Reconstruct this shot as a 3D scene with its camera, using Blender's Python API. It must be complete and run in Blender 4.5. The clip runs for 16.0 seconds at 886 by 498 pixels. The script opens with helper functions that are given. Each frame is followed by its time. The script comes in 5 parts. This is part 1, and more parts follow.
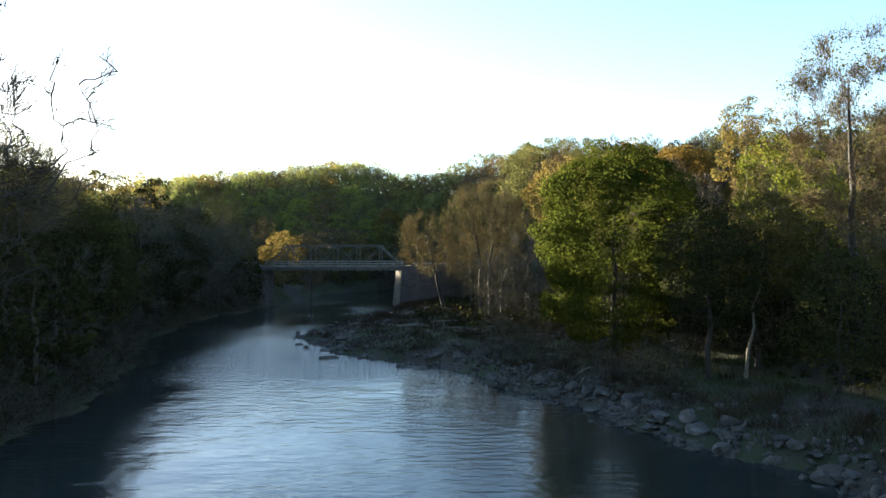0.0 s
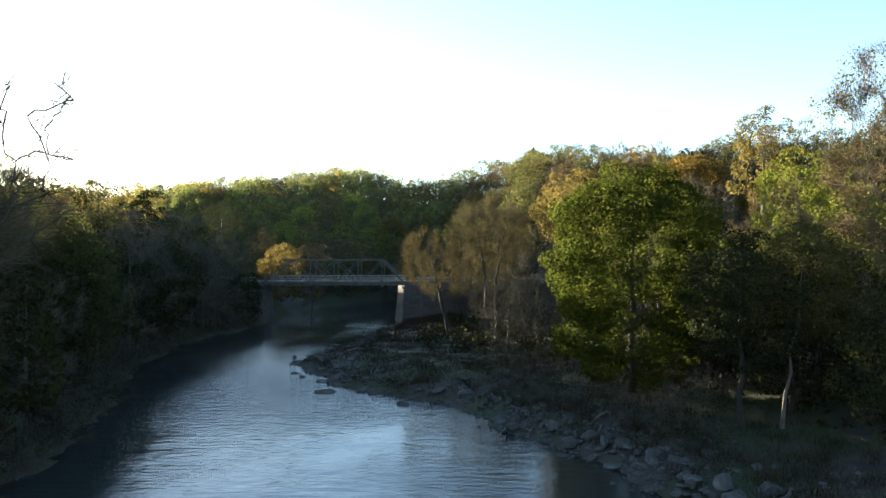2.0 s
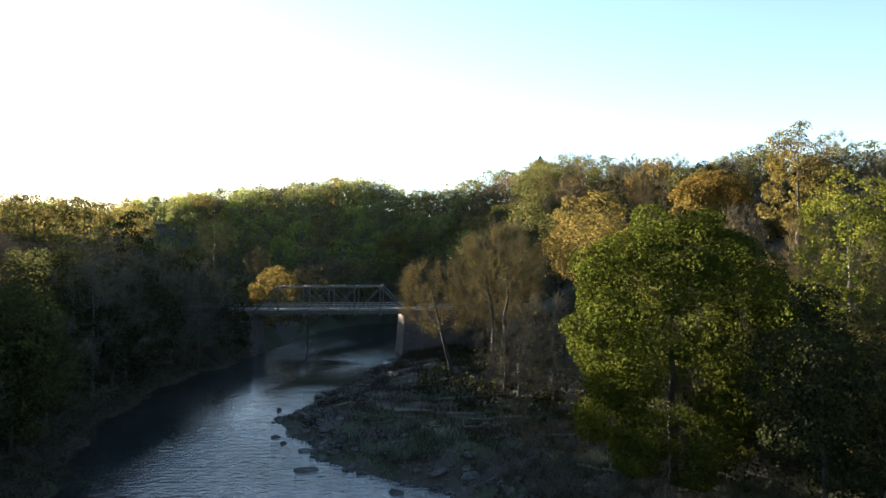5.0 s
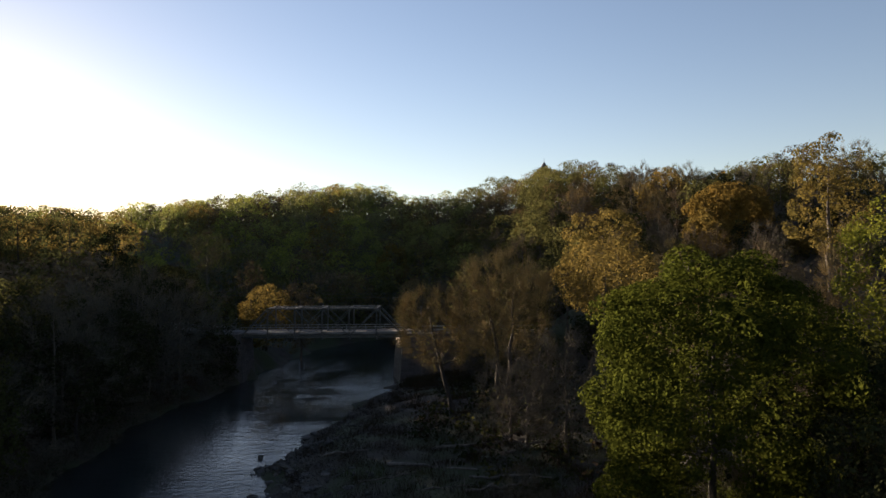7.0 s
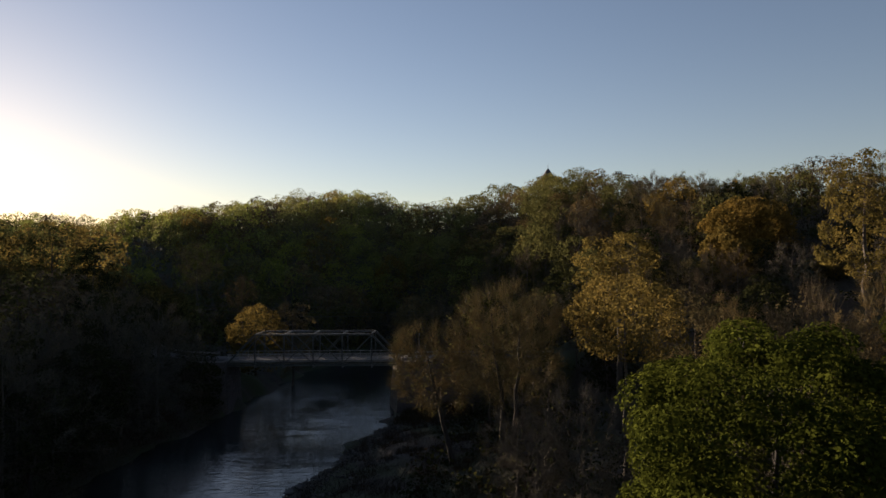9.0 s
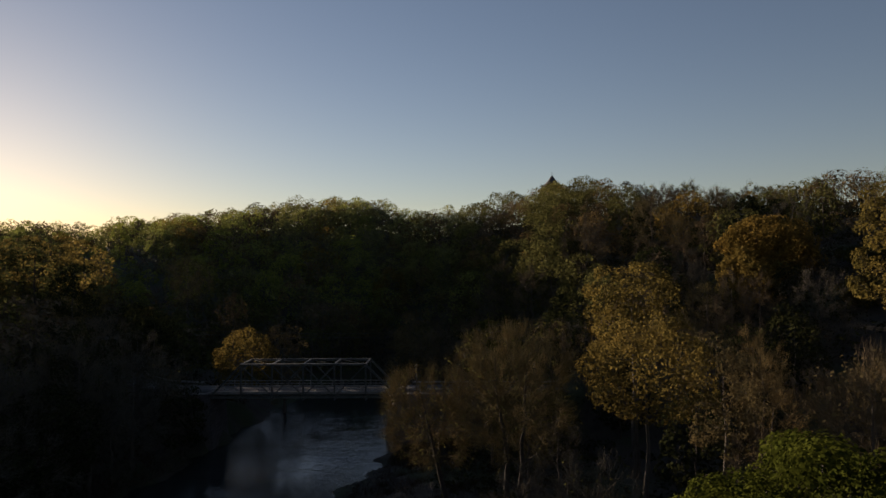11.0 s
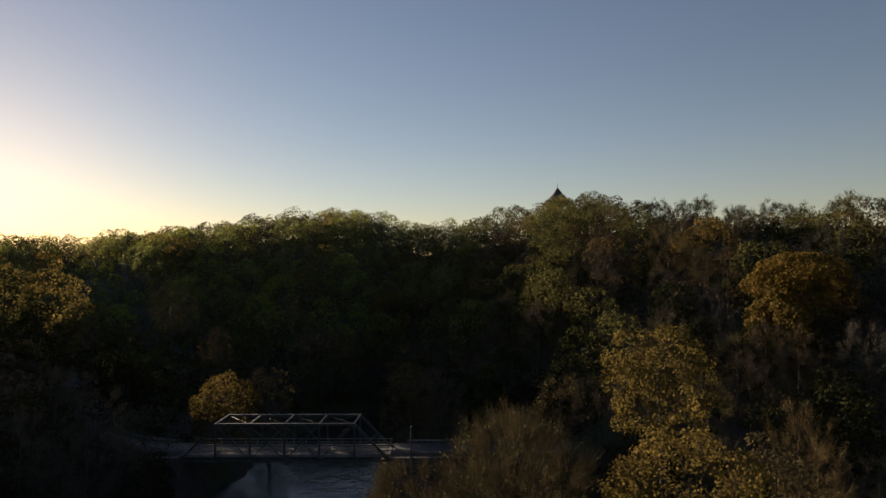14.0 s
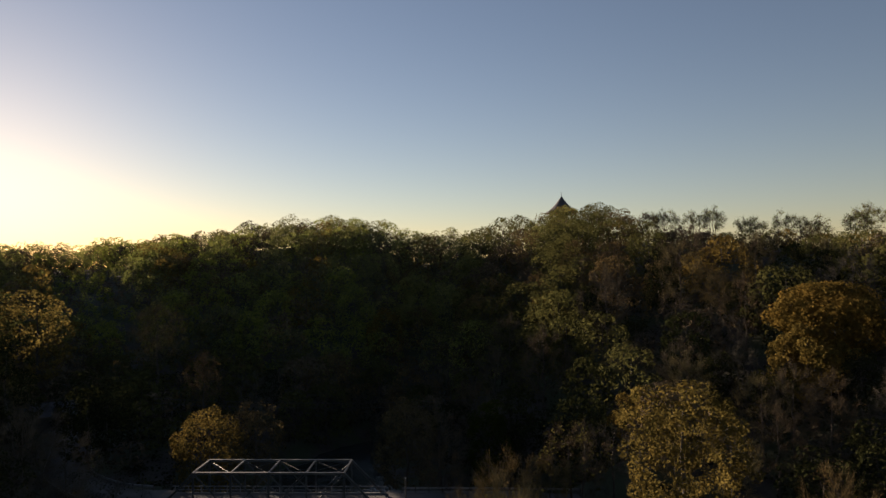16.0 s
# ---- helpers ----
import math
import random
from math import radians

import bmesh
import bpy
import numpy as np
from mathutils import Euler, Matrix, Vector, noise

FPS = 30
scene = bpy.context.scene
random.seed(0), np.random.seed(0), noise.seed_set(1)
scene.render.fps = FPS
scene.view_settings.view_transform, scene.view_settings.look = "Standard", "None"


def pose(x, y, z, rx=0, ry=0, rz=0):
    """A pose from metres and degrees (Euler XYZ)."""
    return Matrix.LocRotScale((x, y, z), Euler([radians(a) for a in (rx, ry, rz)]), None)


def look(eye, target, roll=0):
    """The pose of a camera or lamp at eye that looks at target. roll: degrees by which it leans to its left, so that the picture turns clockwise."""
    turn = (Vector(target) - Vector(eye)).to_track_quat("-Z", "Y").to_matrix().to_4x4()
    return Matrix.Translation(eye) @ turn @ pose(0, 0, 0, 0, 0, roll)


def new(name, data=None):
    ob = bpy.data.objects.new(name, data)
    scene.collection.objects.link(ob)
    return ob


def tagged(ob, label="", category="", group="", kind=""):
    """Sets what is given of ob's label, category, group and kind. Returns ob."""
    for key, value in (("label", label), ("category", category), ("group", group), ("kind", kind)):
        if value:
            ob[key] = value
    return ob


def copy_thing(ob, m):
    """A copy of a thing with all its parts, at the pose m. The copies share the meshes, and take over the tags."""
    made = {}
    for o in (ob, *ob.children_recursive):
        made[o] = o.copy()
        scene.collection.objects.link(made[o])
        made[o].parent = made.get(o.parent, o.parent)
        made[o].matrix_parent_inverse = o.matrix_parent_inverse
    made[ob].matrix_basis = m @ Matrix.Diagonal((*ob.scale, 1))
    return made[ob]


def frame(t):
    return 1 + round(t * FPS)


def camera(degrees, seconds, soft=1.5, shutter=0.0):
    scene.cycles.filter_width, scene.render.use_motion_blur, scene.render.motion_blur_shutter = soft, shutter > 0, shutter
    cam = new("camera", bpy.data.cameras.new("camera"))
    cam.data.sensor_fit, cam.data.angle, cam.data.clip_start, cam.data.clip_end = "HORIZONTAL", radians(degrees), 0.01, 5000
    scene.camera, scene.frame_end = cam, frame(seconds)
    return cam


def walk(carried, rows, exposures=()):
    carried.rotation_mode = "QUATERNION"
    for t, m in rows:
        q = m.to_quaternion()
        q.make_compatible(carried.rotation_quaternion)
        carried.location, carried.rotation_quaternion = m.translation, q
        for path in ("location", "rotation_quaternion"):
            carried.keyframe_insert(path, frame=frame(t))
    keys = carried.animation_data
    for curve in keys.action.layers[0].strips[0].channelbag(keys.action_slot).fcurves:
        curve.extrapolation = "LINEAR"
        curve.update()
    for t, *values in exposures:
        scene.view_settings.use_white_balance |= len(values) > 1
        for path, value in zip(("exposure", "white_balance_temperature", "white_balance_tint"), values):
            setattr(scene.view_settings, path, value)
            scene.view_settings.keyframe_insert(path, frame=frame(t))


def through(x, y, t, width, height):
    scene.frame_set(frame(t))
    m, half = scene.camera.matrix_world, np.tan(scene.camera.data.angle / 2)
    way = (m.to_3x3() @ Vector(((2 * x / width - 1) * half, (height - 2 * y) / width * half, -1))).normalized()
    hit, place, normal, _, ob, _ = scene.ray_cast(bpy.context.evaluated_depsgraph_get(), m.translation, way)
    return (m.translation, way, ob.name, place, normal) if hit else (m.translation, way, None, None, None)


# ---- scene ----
# ---- camera: a drone that flies up a river and climbs ----
cam = camera(68.5, 16.0)
EYE, TILT, LEAN, TURN = 12.4, 0.4, 0.0, 0.0
WIDE, DEEP, ANGLE = 88.0, 64.3, 1.369
ROWS = [
    (0.0, 0.0, 0.0, 0.0, 0.0, 0.0, -0.0),
    (0.5, -0.0001, 0.0137, 0.0063, 0.07, 0.03, 0.01),
    (1.0, -0.0, 0.0324, 0.0139, 0.13, 0.09, 0.03),
    (1.5, 0.0, 0.0536, 0.0216, 0.2, 0.13, 0.08),
    (2.0, 0.0003, 0.077, 0.0295, 0.27, 0.17, 0.11),
    (2.5, 0.0003, 0.1003, 0.0383, 0.31, 0.19, 0.14),
    (3.0, 0.001, 0.1263, 0.0468, 0.37, 0.21, 0.16),
    (3.5, 0.0017, 0.1536, 0.0557, 0.43, 0.25, 0.2),
    (4.0, 0.0024, 0.1819, 0.0649, 0.49, 0.3, 0.24),
    (6.5, 0.0077, 0.3366, 0.1102, 0.73, 0.52, 0.46),
    (7.0, 0.0086, 0.3705, 0.1198, 0.77, 0.57, 0.47),
    (7.5, 0.0095, 0.4046, 0.1305, 0.81, 0.59, 0.47),
    (8.0, 0.0103, 0.4388, 0.1411, 0.84, 0.61, 0.48),
    (8.5, 0.0107, 0.4715, 0.1525, 0.86, 0.63, 0.5),
    (9.0, 0.0115, 0.5046, 0.1643, 0.89, 0.62, 0.52),
    (11.5, 0.0167, 0.6578, 0.2229, 1.07, 0.69, 0.53),
    (12.0, 0.0177, 0.6886, 0.2361, 1.1, 0.7, 0.55),
    (12.5, 0.0188, 0.7194, 0.2495, 1.13, 0.69, 0.54),
    (13.0, 0.02, 0.7497, 0.2634, 1.16, 0.68, 0.55),
    (13.5, 0.0211, 0.7801, 0.2774, 1.19, 0.68, 0.52),
    (14.0, 0.0225, 0.8096, 0.2927, 1.23, 0.66, 0.55),
    (14.5, 0.0234, 0.8391, 0.3074, 1.24, 0.64, 0.54),
    (15.0, 0.0241, 0.8702, 0.3183, 1.27, 0.68, 0.56),
    (15.5, 0.0254, 0.9025, 0.3309, 1.31, 0.69, 0.53),
    (16.0, 0.0267, 0.9349, 0.3484, 1.35, 0.64, 0.54),
]
walk(cam, [(t, pose(0, 0, EYE, TILT, LEAN, TURN) @ pose(WIDE * x, DEEP * y, WIDE * z, 90 + ANGLE * pitch, roll, ANGLE * yaw))
           for t, x, y, z, yaw, pitch, roll in ROWS],
     [(0.0, 3.5, 6400, 11), (4.2, 3.55, 6350, 9), (6.3, 2.4, 7050, 25), (9.2, 1.34, 7100, 27), (11.3, 0.86, 7150, 27), (16.0, 1.15, 7200, 28)])

# ---- light: a low sun ahead and to the left, clear sky ----
SUN_AZ, SUN_EL = -39.0, 8.6
world = bpy.data.worlds.new("world")
scene.world = world
world.use_nodes = True
wn, wl = world.node_tree.nodes, world.node_tree.links
sky = wn.new("ShaderNodeTexSky")
sky.sky_type = "NISHITA"
sky.sun_disc = False
sky.sun_elevation = radians(SUN_EL)
sky.sun_rotation = radians(SUN_AZ)
sky.air_density, sky.dust_density, sky.ozone_density = 1.0, 0.14, 1.8
wl.new(sky.outputs[0], wn["Background"].inputs[0])
wn["Background"].inputs[1].default_value = 0.05
sun = new("sun", bpy.data.lights.new("sun", "SUN"))
sun.data.energy, sun.data.angle, sun.data.color = 5.0, radians(0.6), (1.0, 0.87, 0.64)
a, e = radians(SUN_AZ), radians(SUN_EL)
TO_SUN = Vector((math.sin(a) * math.cos(e), math.cos(a) * math.cos(e), math.sin(e)))
sun.matrix_world = look((0, 0, 200), Vector((0, 0, 200)) - TO_SUN)


# ---- materials ----
def material(name, rough=0.8, metal=0.0):
    m = bpy.data.materials.new(name)
    m.use_nodes = True
    p = m.node_tree.nodes["Principled BSDF"]
    p.inputs["Roughness"].default_value = rough
    p.inputs["Metallic"].default_value = metal
    return m, m.node_tree.nodes, m.node_tree.links, p


def ramp_of(n, l, source, stops):
    r = n.new("ShaderNodeValToRGB")
    while len(r.color_ramp.elements) < len(stops):
        r.color_ramp.elements.new(0.5)
    for el, (pos, c) in zip(r.color_ramp.elements, stops):
        el.position, el.color = pos, (*c, 1)
    l.new(source, r.inputs[0])
    return r.outputs[0]


def noise_of(n, l, scale, detail=4.0, stretch=None, coords="Object"):
    tc = n.new("ShaderNodeTexCoord")
    out = tc.outputs[coords]
    if stretch:
        mp = n.new("ShaderNodeMapping")
        mp.inputs["Scale"].default_value = stretch
        l.new(out, mp.inputs[0])
        out = mp.outputs[0]
    t = n.new("ShaderNodeTexNoise")
    t.inputs["Scale"].default_value, t.inputs["Detail"].default_value = scale, detail
    l.new(out, t.inputs["Vector"])
    return t.outputs["Fac"]


def mix_of(n, l, fac, c1, c2, how="MIX"):
    m = n.new("ShaderNodeMix")
    m.data_type, m.blend_type = "RGBA", how
    for sock, v in ((m.inputs[0], fac), (m.inputs[6], c1), (m.inputs[7], c2)):
        if isinstance(v, (int, float)):
            sock.default_value = v
        elif isinstance(v, tuple):
            sock.default_value = (*v, 1)
        else:
            l.new(v, sock)
    return m.outputs[2]


def bump_of(n, l, p, height, strength, distance):
    b = n.new("ShaderNodeBump")
    b.inputs["Strength"].default_value, b.inputs["Distance"].default_value = strength, distance
    l.new(height, b.inputs["Height"])
    l.new(b.outputs[0], p.inputs["Normal"])


def surface(name, stops, scale, rough=0.85, bump=0.4, dist=0.05, fine=6.0, metal=0.0, stretch=None, vary=0.0):
    """A surface with colour variation at two scales and relief."""
    m, n, l, p = material(name, rough, metal)
    big = ramp_of(n, l, noise_of(n, l, scale, 3.0, stretch), stops)
    small = noise_of(n, l, scale * fine, 5.0, stretch)
    grain = ramp_of(n, l, small, [(0.3, (0.55, 0.55, 0.55)), (0.7, (1, 1, 1))])
    col = mix_of(n, l, 1.0, big, grain, "MULTIPLY")
    if vary:
        oi = n.new("ShaderNodeObjectInfo")
        tone = ramp_of(n, l, oi.outputs["Random"], [(0, (1 - vary,) * 3), (1, (1, 1, 1))])
        col = mix_of(n, l, 1.0, col, tone, "MULTIPLY")
    l.new(col, p.inputs["Base Color"])
    bump_of(n, l, p, small, bump, dist)
    return m


def leaf_material(name, dark, light, through=0.45):
    """Thin leaves: some of the light passes through. Colour varies by leaf, by clump and by tree."""
    m, n, l, p = material(name, 0.6)
    geo = n.new("ShaderNodeNewGeometry")
    by_leaf = ramp_of(n, l, geo.outputs["Random Per Island"], [(0, dark), (1, light)])
    clump = ramp_of(n, l, noise_of(n, l, 0.35, 2.0), [(0.35, (0.68, 0.72, 0.7)), (0.65, (1.1, 1.05, 0.95))])
    col = mix_of(n, l, 1.0, by_leaf, clump, "MULTIPLY")
    oi = n.new("ShaderNodeObjectInfo")
    tree = ramp_of(n, l, oi.outputs["Random"], [(0, (0.86, 0.9, 0.88)), (0.5, (1, 1, 1)), (1, (1.08, 0.97, 0.85))])
    col = mix_of(n, l, 1.0, col, tree, "MULTIPLY")
    l.new(col, p.inputs["Base Color"])
    p.inputs["Specular IOR Level"].default_value = 0.0
    tr = n.new("ShaderNodeBsdfTranslucent")
    l.new(col, tr.inputs[0])
    ms = n.new("ShaderNodeMixShader")
    ms.inputs[0].default_value = through
    l.new(p.outputs[0], ms.inputs[1])
    l.new(tr.outputs[0], ms.inputs[2])
    l.new(ms.outputs[0], n["Material Output"].inputs[0])
    return m


LEAF_GREEN = leaf_material("leaf_fresh_green", (0.029, 0.04, 0.0085), (0.055, 0.07, 0.014), 0.58)
LEAF_LIME = leaf_material("leaf_yellow_green", (0.07, 0.082, 0.014), (0.11, 0.122, 0.022), 0.6)
LEAF_OLIVE = leaf_material("leaf_olive", (0.04, 0.044, 0.017), (0.066, 0.07, 0.028), 0.5)
LEAF_GOLD = leaf_material("leaf_golden", (0.1, 0.077, 0.025), (0.158, 0.121, 0.039), 0.56)
LEAF_RUST = leaf_material("bud_brown", (0.085, 0.066, 0.036), (0.13, 0.103, 0.055), 0.3)
# leaves for trees in shade: part of the shade is put into the colour
LEAF_SHADE_DARK = leaf_material("leaf_dark", (0.017, 0.021, 0.01), (0.032, 0.037, 0.017), 0.25)
# far spring leaves: distance haze is put into the colour as a paler tone
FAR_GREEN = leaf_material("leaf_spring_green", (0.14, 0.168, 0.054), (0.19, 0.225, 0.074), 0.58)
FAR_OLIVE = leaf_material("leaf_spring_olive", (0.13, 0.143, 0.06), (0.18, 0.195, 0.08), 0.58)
TWIG = leaf_material("twig_brown", (0.07, 0.058, 0.045), (0.12, 0.1, 0.076), 0.05)
# twigs darkened likewise, with shade put into their colour
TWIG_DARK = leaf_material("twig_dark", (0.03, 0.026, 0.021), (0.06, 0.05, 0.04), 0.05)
TWIG_GREY = leaf_material("twig_grey", (0.06, 0.055, 0.049), (0.11, 0.1, 0.088), 0.05)
TWIG_RED = leaf_material("twig_reddish", (0.085, 0.065, 0.046), (0.14, 0.11, 0.076), 0.05)
TWIG_TAN = leaf_material("twig_tan", (0.1, 0.082, 0.046), (0.165, 0.138, 0.078), 0.05)
BARK_DARK = surface("bark_dark", [(0.3, (0.018, 0.015, 0.013)), (0.7, (0.045, 0.038, 0.032))], 1.5, 0.95, 0.8, 0.05, 8.0, stretch=(4, 4, 0.7))
BARK = surface("bark", [(0.3, (0.04, 0.032, 0.025)), (0.7, (0.1, 0.082, 0.065))], 1.5, 0.95, 0.8, 0.05, 8.0, stretch=(4, 4, 0.7))
BARK_PALE = surface("bark_pale", [(0.35, (0.09, 0.078, 0.06)), (0.6, (0.16, 0.14, 0.11))], 2.0, 0.9, 0.5, 0.03, 6.0, stretch=(2, 2, 1))


# ---- the lie of the land ----
def curve(y, pts):
    return np.interp(y, [p[0] for p in pts], [p[1] for p in pts])


# banks of the river: (y, x)
LEFT_BANK = [(-400, -60), (-100, -36), (0, -29), (40, -28), (60, -31), (90, -42), (118, -46), (135, -43), (150, -41), (165, -40), (195, -37), (208, -32), (218, -24), (226, -17), (900, -17)]
RIGHT_BANK = [(-400, 10), (-100, 34), (0, 31), (20, 25), (34, 20.5), (42, 17), (50, 11.5), (58, 7.5), (66, 3.5), (74, -4), (80, -12), (88, -17.5), (97, -20.5), (106, -19.5), (116, -17), (130, -14.5), (146, -10.5), (165, -10), (190, -12), (210, -15), (226, -17), (900, -17)]
# foot and crest of the hills: (x, y) and (x, z)
FOOT = [(-900, -100), (-300, 90), (-180, 175), (-124, 212), (-60, 232), (-20, 212), (0, 190), (15, 160), (30, 120), (45, 85), (70, 35), (120, -30), (300, -200), (900, -900)]
CREST = [(-900, 380), (-260, 420), (-180, 430), (-70, 414), (-20, 385), (23, 340), (46, 350), (83, 300), (113, 268), (150, 240), (220, 200), (400, 150), (900, 0)]
TOP = [(-900, 24), (-260, 28), (-180, 34.5), (-120, 43), (-70, 46.5), (-20, 39.5), (23, 41), (46, 46.5), (62, 47.5), (83, 46), (113, 40.5), (150, 38), (220, 38), (900, 38)]


def smooth(t):
    t = np.clip(t, 0, 1)
    return t * t * (3 - 2 * t)


def lumps(x, y):
    return (np.sin(x * 0.21 + 1.3) * np.sin(y * 0.17 + 0.4) * 0.5 + np.sin(x * 0.63 + y * 0.31) * 0.25
            + np.sin(y * 0.83 - x * 0.47 + 2.0) * 0.2)


def ground_z(x, y):
    x, y = np.asarray(x, float), np.asarray(y, float)
    xl, xr = curve(y, LEFT_BANK), curve(y, RIGHT_BANK)
    wob = np.sin(y * 0.9) * 0.5 + np.sin(y * 0.37 + 1.0) * 0.9
    dl, dr = (xl + wob) - x, x - (xr + wob)
    inland = np.maximum(dl, dr)
    bed = -1.6 * smooth(-inland / 5.0)
    # right bank: a low bar of stones, then a flat; left bank: steeper
    right = 0.9 * smooth(dr / 3.0) + 1.1 * smooth((dr - 3) / 9.0) + 1.2 * smooth((dr - 18) / 20.0) + lumps(x, y) * 0.35 * smooth(dr / 6.0)
    left = 3.2 * smooth(dl / 5.0) + 4.8 * smooth((dl - 5) / 22.0) + lumps(x, y) * 0.4 * smooth(dl / 6.0)
    z = np.where(inland < 0, bed, np.where(dl > dr, left, right))
    # road banks at both ends of the bridge
    road = smooth(1 - (np.abs(y - 154) - 6.0) / 12.0)
    z = np.where((dl > 0.5) & (inland > 0), z + (9.2 - z) * road * smooth((dl - 0.5) / 5), z)
    z = np.where((dr > 3) & (inland > 0), z + (np.maximum(9.2, z) - z) * smooth(1 - (np.abs(y - 154) - 3.4) / 9.0) * smooth((dr - 17) / 12) * smooth((40 - x) / 14), z)
    f, c, t = curve(x, FOOT), curve(x, CREST), curve(x, TOP)
    s = (y - f) / (c - f)
    rise = np.where(s < 1, np.sin(np.clip(s, 0, 1) * math.pi / 2) ** 1.35, 1 - 0.25 * smooth((s - 1) / 0.8))
    hill = rise * (t + lumps(x * 0.12, y * 0.12) * 4.0)
    inland = np.where(y > 215, np.maximum(inland, (y - 222) * 0.8), inland)
    return z + np.where(inland > 0, hill * smooth(inland / 25.0), 0)


def mesh_of(name, verts, faces, mats=(), index=None, smooth_faces=False):
    me = bpy.data.meshes.new(name)
    verts, faces = np.asarray(verts, np.float32), np.asarray(faces, np.int32)
    k = faces.shape[1]
    me.vertices.add(len(verts))
    me.vertices.foreach_set("co", verts.ravel())
    me.loops.add(faces.size)
    me.loops.foreach_set("vertex_index", faces.ravel())
    me.polygons.add(len(faces))
    me.polygons.foreach_set("loop_start", np.arange(0, faces.size, k, dtype=np.int32))
    for m in mats:
        me.materials.append(m)
    if index is not None:
        me.polygons.foreach_set("material_index", np.asarray(index, np.int32))
    if smooth_faces:
        me.polygons.foreach_set("use_smooth", np.ones(len(faces), bool))
    me.update(calc_edges=True)
    return me


def steps(*spans):
    out = []
    for a0, b0, d in spans:
        out += list(np.arange(a0, b0, d))
    return np.array(out + [spans[-1][1]], float)


def ground():
    xs = steps((-4000, -1000, 250), (-1000, -200, 40), (-200, -70, 5), (-70, 50, 1.6), (50, 130, 4), (130, 400, 15), (400, 1000, 60), (1000, 4000, 250))
    ys = steps((-4000, -800, 250), (-800, -100, 40), (-100, 10, 5), (10, 170, 1.6), (170, 260, 3), (260, 500, 8), (500, 1000, 50), (1000, 4500, 250))
    gx, gy = np.meshgrid(xs, ys)
    gz = ground_z(gx, gy)
    rng = np.random.default_rng(3)
    near = (np.abs(gx) < 70) & (gy > 10) & (gy < 170)
    gz = gz + np.where(near, rng.normal(0, 0.06, gz.shape), 0)
    v = np.stack([gx, gy, gz], -1).reshape(-1, 3)
    w = len(xs)
    i = (np.arange(len(ys) - 1)[:, None] * w + np.arange(w - 1)[None]).ravel()
    f = np.stack([i, i + 1, i + w + 1, i + w], -1)
    m, n, l, p = material("earth", 0.95)
    soil = ramp_of(n, l, noise_of(n, l, 0.6, 6.0), [(0.3, (0.018, 0.015, 0.011)), (0.55, (0.038, 0.031, 0.023)), (0.75, (0.025, 0.028, 0.013))])
    grass = ramp_of(n, l, noise_of(n, l, 0.12, 3.0), [(0.45, (0, 0, 0)), (0.58, (1, 1, 1))])
    col = mix_of(n, l, grass, soil, (0.022, 0.031, 0.009))
    l.new(col, p.inputs["Base Color"])
    bump_of(n, l, p, noise_of(n, l, 5.0, 6.0), 0.9, 0.15)
    ob = new("ground", mesh_of("ground", v, f, [m], smooth_faces=True))
    tagged(ob, "brown earth and rough grass of a wooded river valley", "ground", kind="structure")


def river():
    xs, ys = np.linspace(-90, 260, 36), np.linspace(-390, 300, 70)
    gx, gy = np.meshgrid(xs, ys)
    v = np.stack([gx, gy, gx * 0], -1).reshape(-1, 3)
    w = len(xs)
    i = (np.arange(len(ys) - 1)[:, None] * w + np.arange(w - 1)[None]).ravel()
    m, n, l, p = material("river_water", 0.06)
    p.inputs["Base Color"].default_value = (0.016, 0.022, 0.022, 1)
    p.inputs["IOR"].default_value = 1.42
    p.inputs["Specular IOR Level"].default_value = 0.9
    small = noise_of(n, l, 1.05, 5.0, (0.55, 1.6, 1))
    big = noise_of(n, l, 0.16, 2.0, (0.6, 1.3, 1))
    calm = ramp_of(n, l, noise_of(n, l, 0.07, 4.0, (1, 0.55, 1)), [(0.38, (0.22, 0.22, 0.22)), (0.62, (1, 1, 1))])
    # riffle off the point of the gravel bar
    tc = n.new("ShaderNodeTexCoord")
    far = n.new("ShaderNodeVectorMath")
    far.operation = "DISTANCE"
    far.inputs[1].default_value = (-15.0, 79.0, 0.0)
    l.new(tc.outputs["Object"], far.inputs[0])
    mr = n.new("ShaderNodeMapRange")
    mr.inputs["From Min"].default_value, mr.inputs["From Max"].default_value = 4.0, 20.0
    mr.inputs["To Min"].default_value, mr.inputs["To Max"].default_value = 1.6, 0.0
    l.new(far.outputs["Value"], mr.inputs["Value"])
    amp = mix_of(n, l, 1.0, calm, mr.outputs[0], "ADD")
    h = mix_of(n, l, 1.0, small, amp, "MULTIPLY")
    deep = n.new("ShaderNodeBump")
    deep.inputs["Strength"].default_value, deep.inputs["Distance"].default_value = 0.35, 0.33
    l.new(big, deep.inputs["Height"])
    top_bump = n.new("ShaderNodeBump")
    top_bump.inputs["Strength"].default_value, top_bump.inputs["Distance"].default_value = 1.0, 0.12
    l.new(h, top_bump.inputs["Height"])
    l.new(deep.outputs[0], top_bump.inputs["Normal"])
    l.new(top_bump.outputs[0], p.inputs["Normal"])
    ob = new("water", mesh_of("water", v, np.stack([i, i + 1, i + w + 1, i + w], -1), [m]))
    tagged(ob, "dark rippled river water reflecting the pale sky", "river", kind="structure")


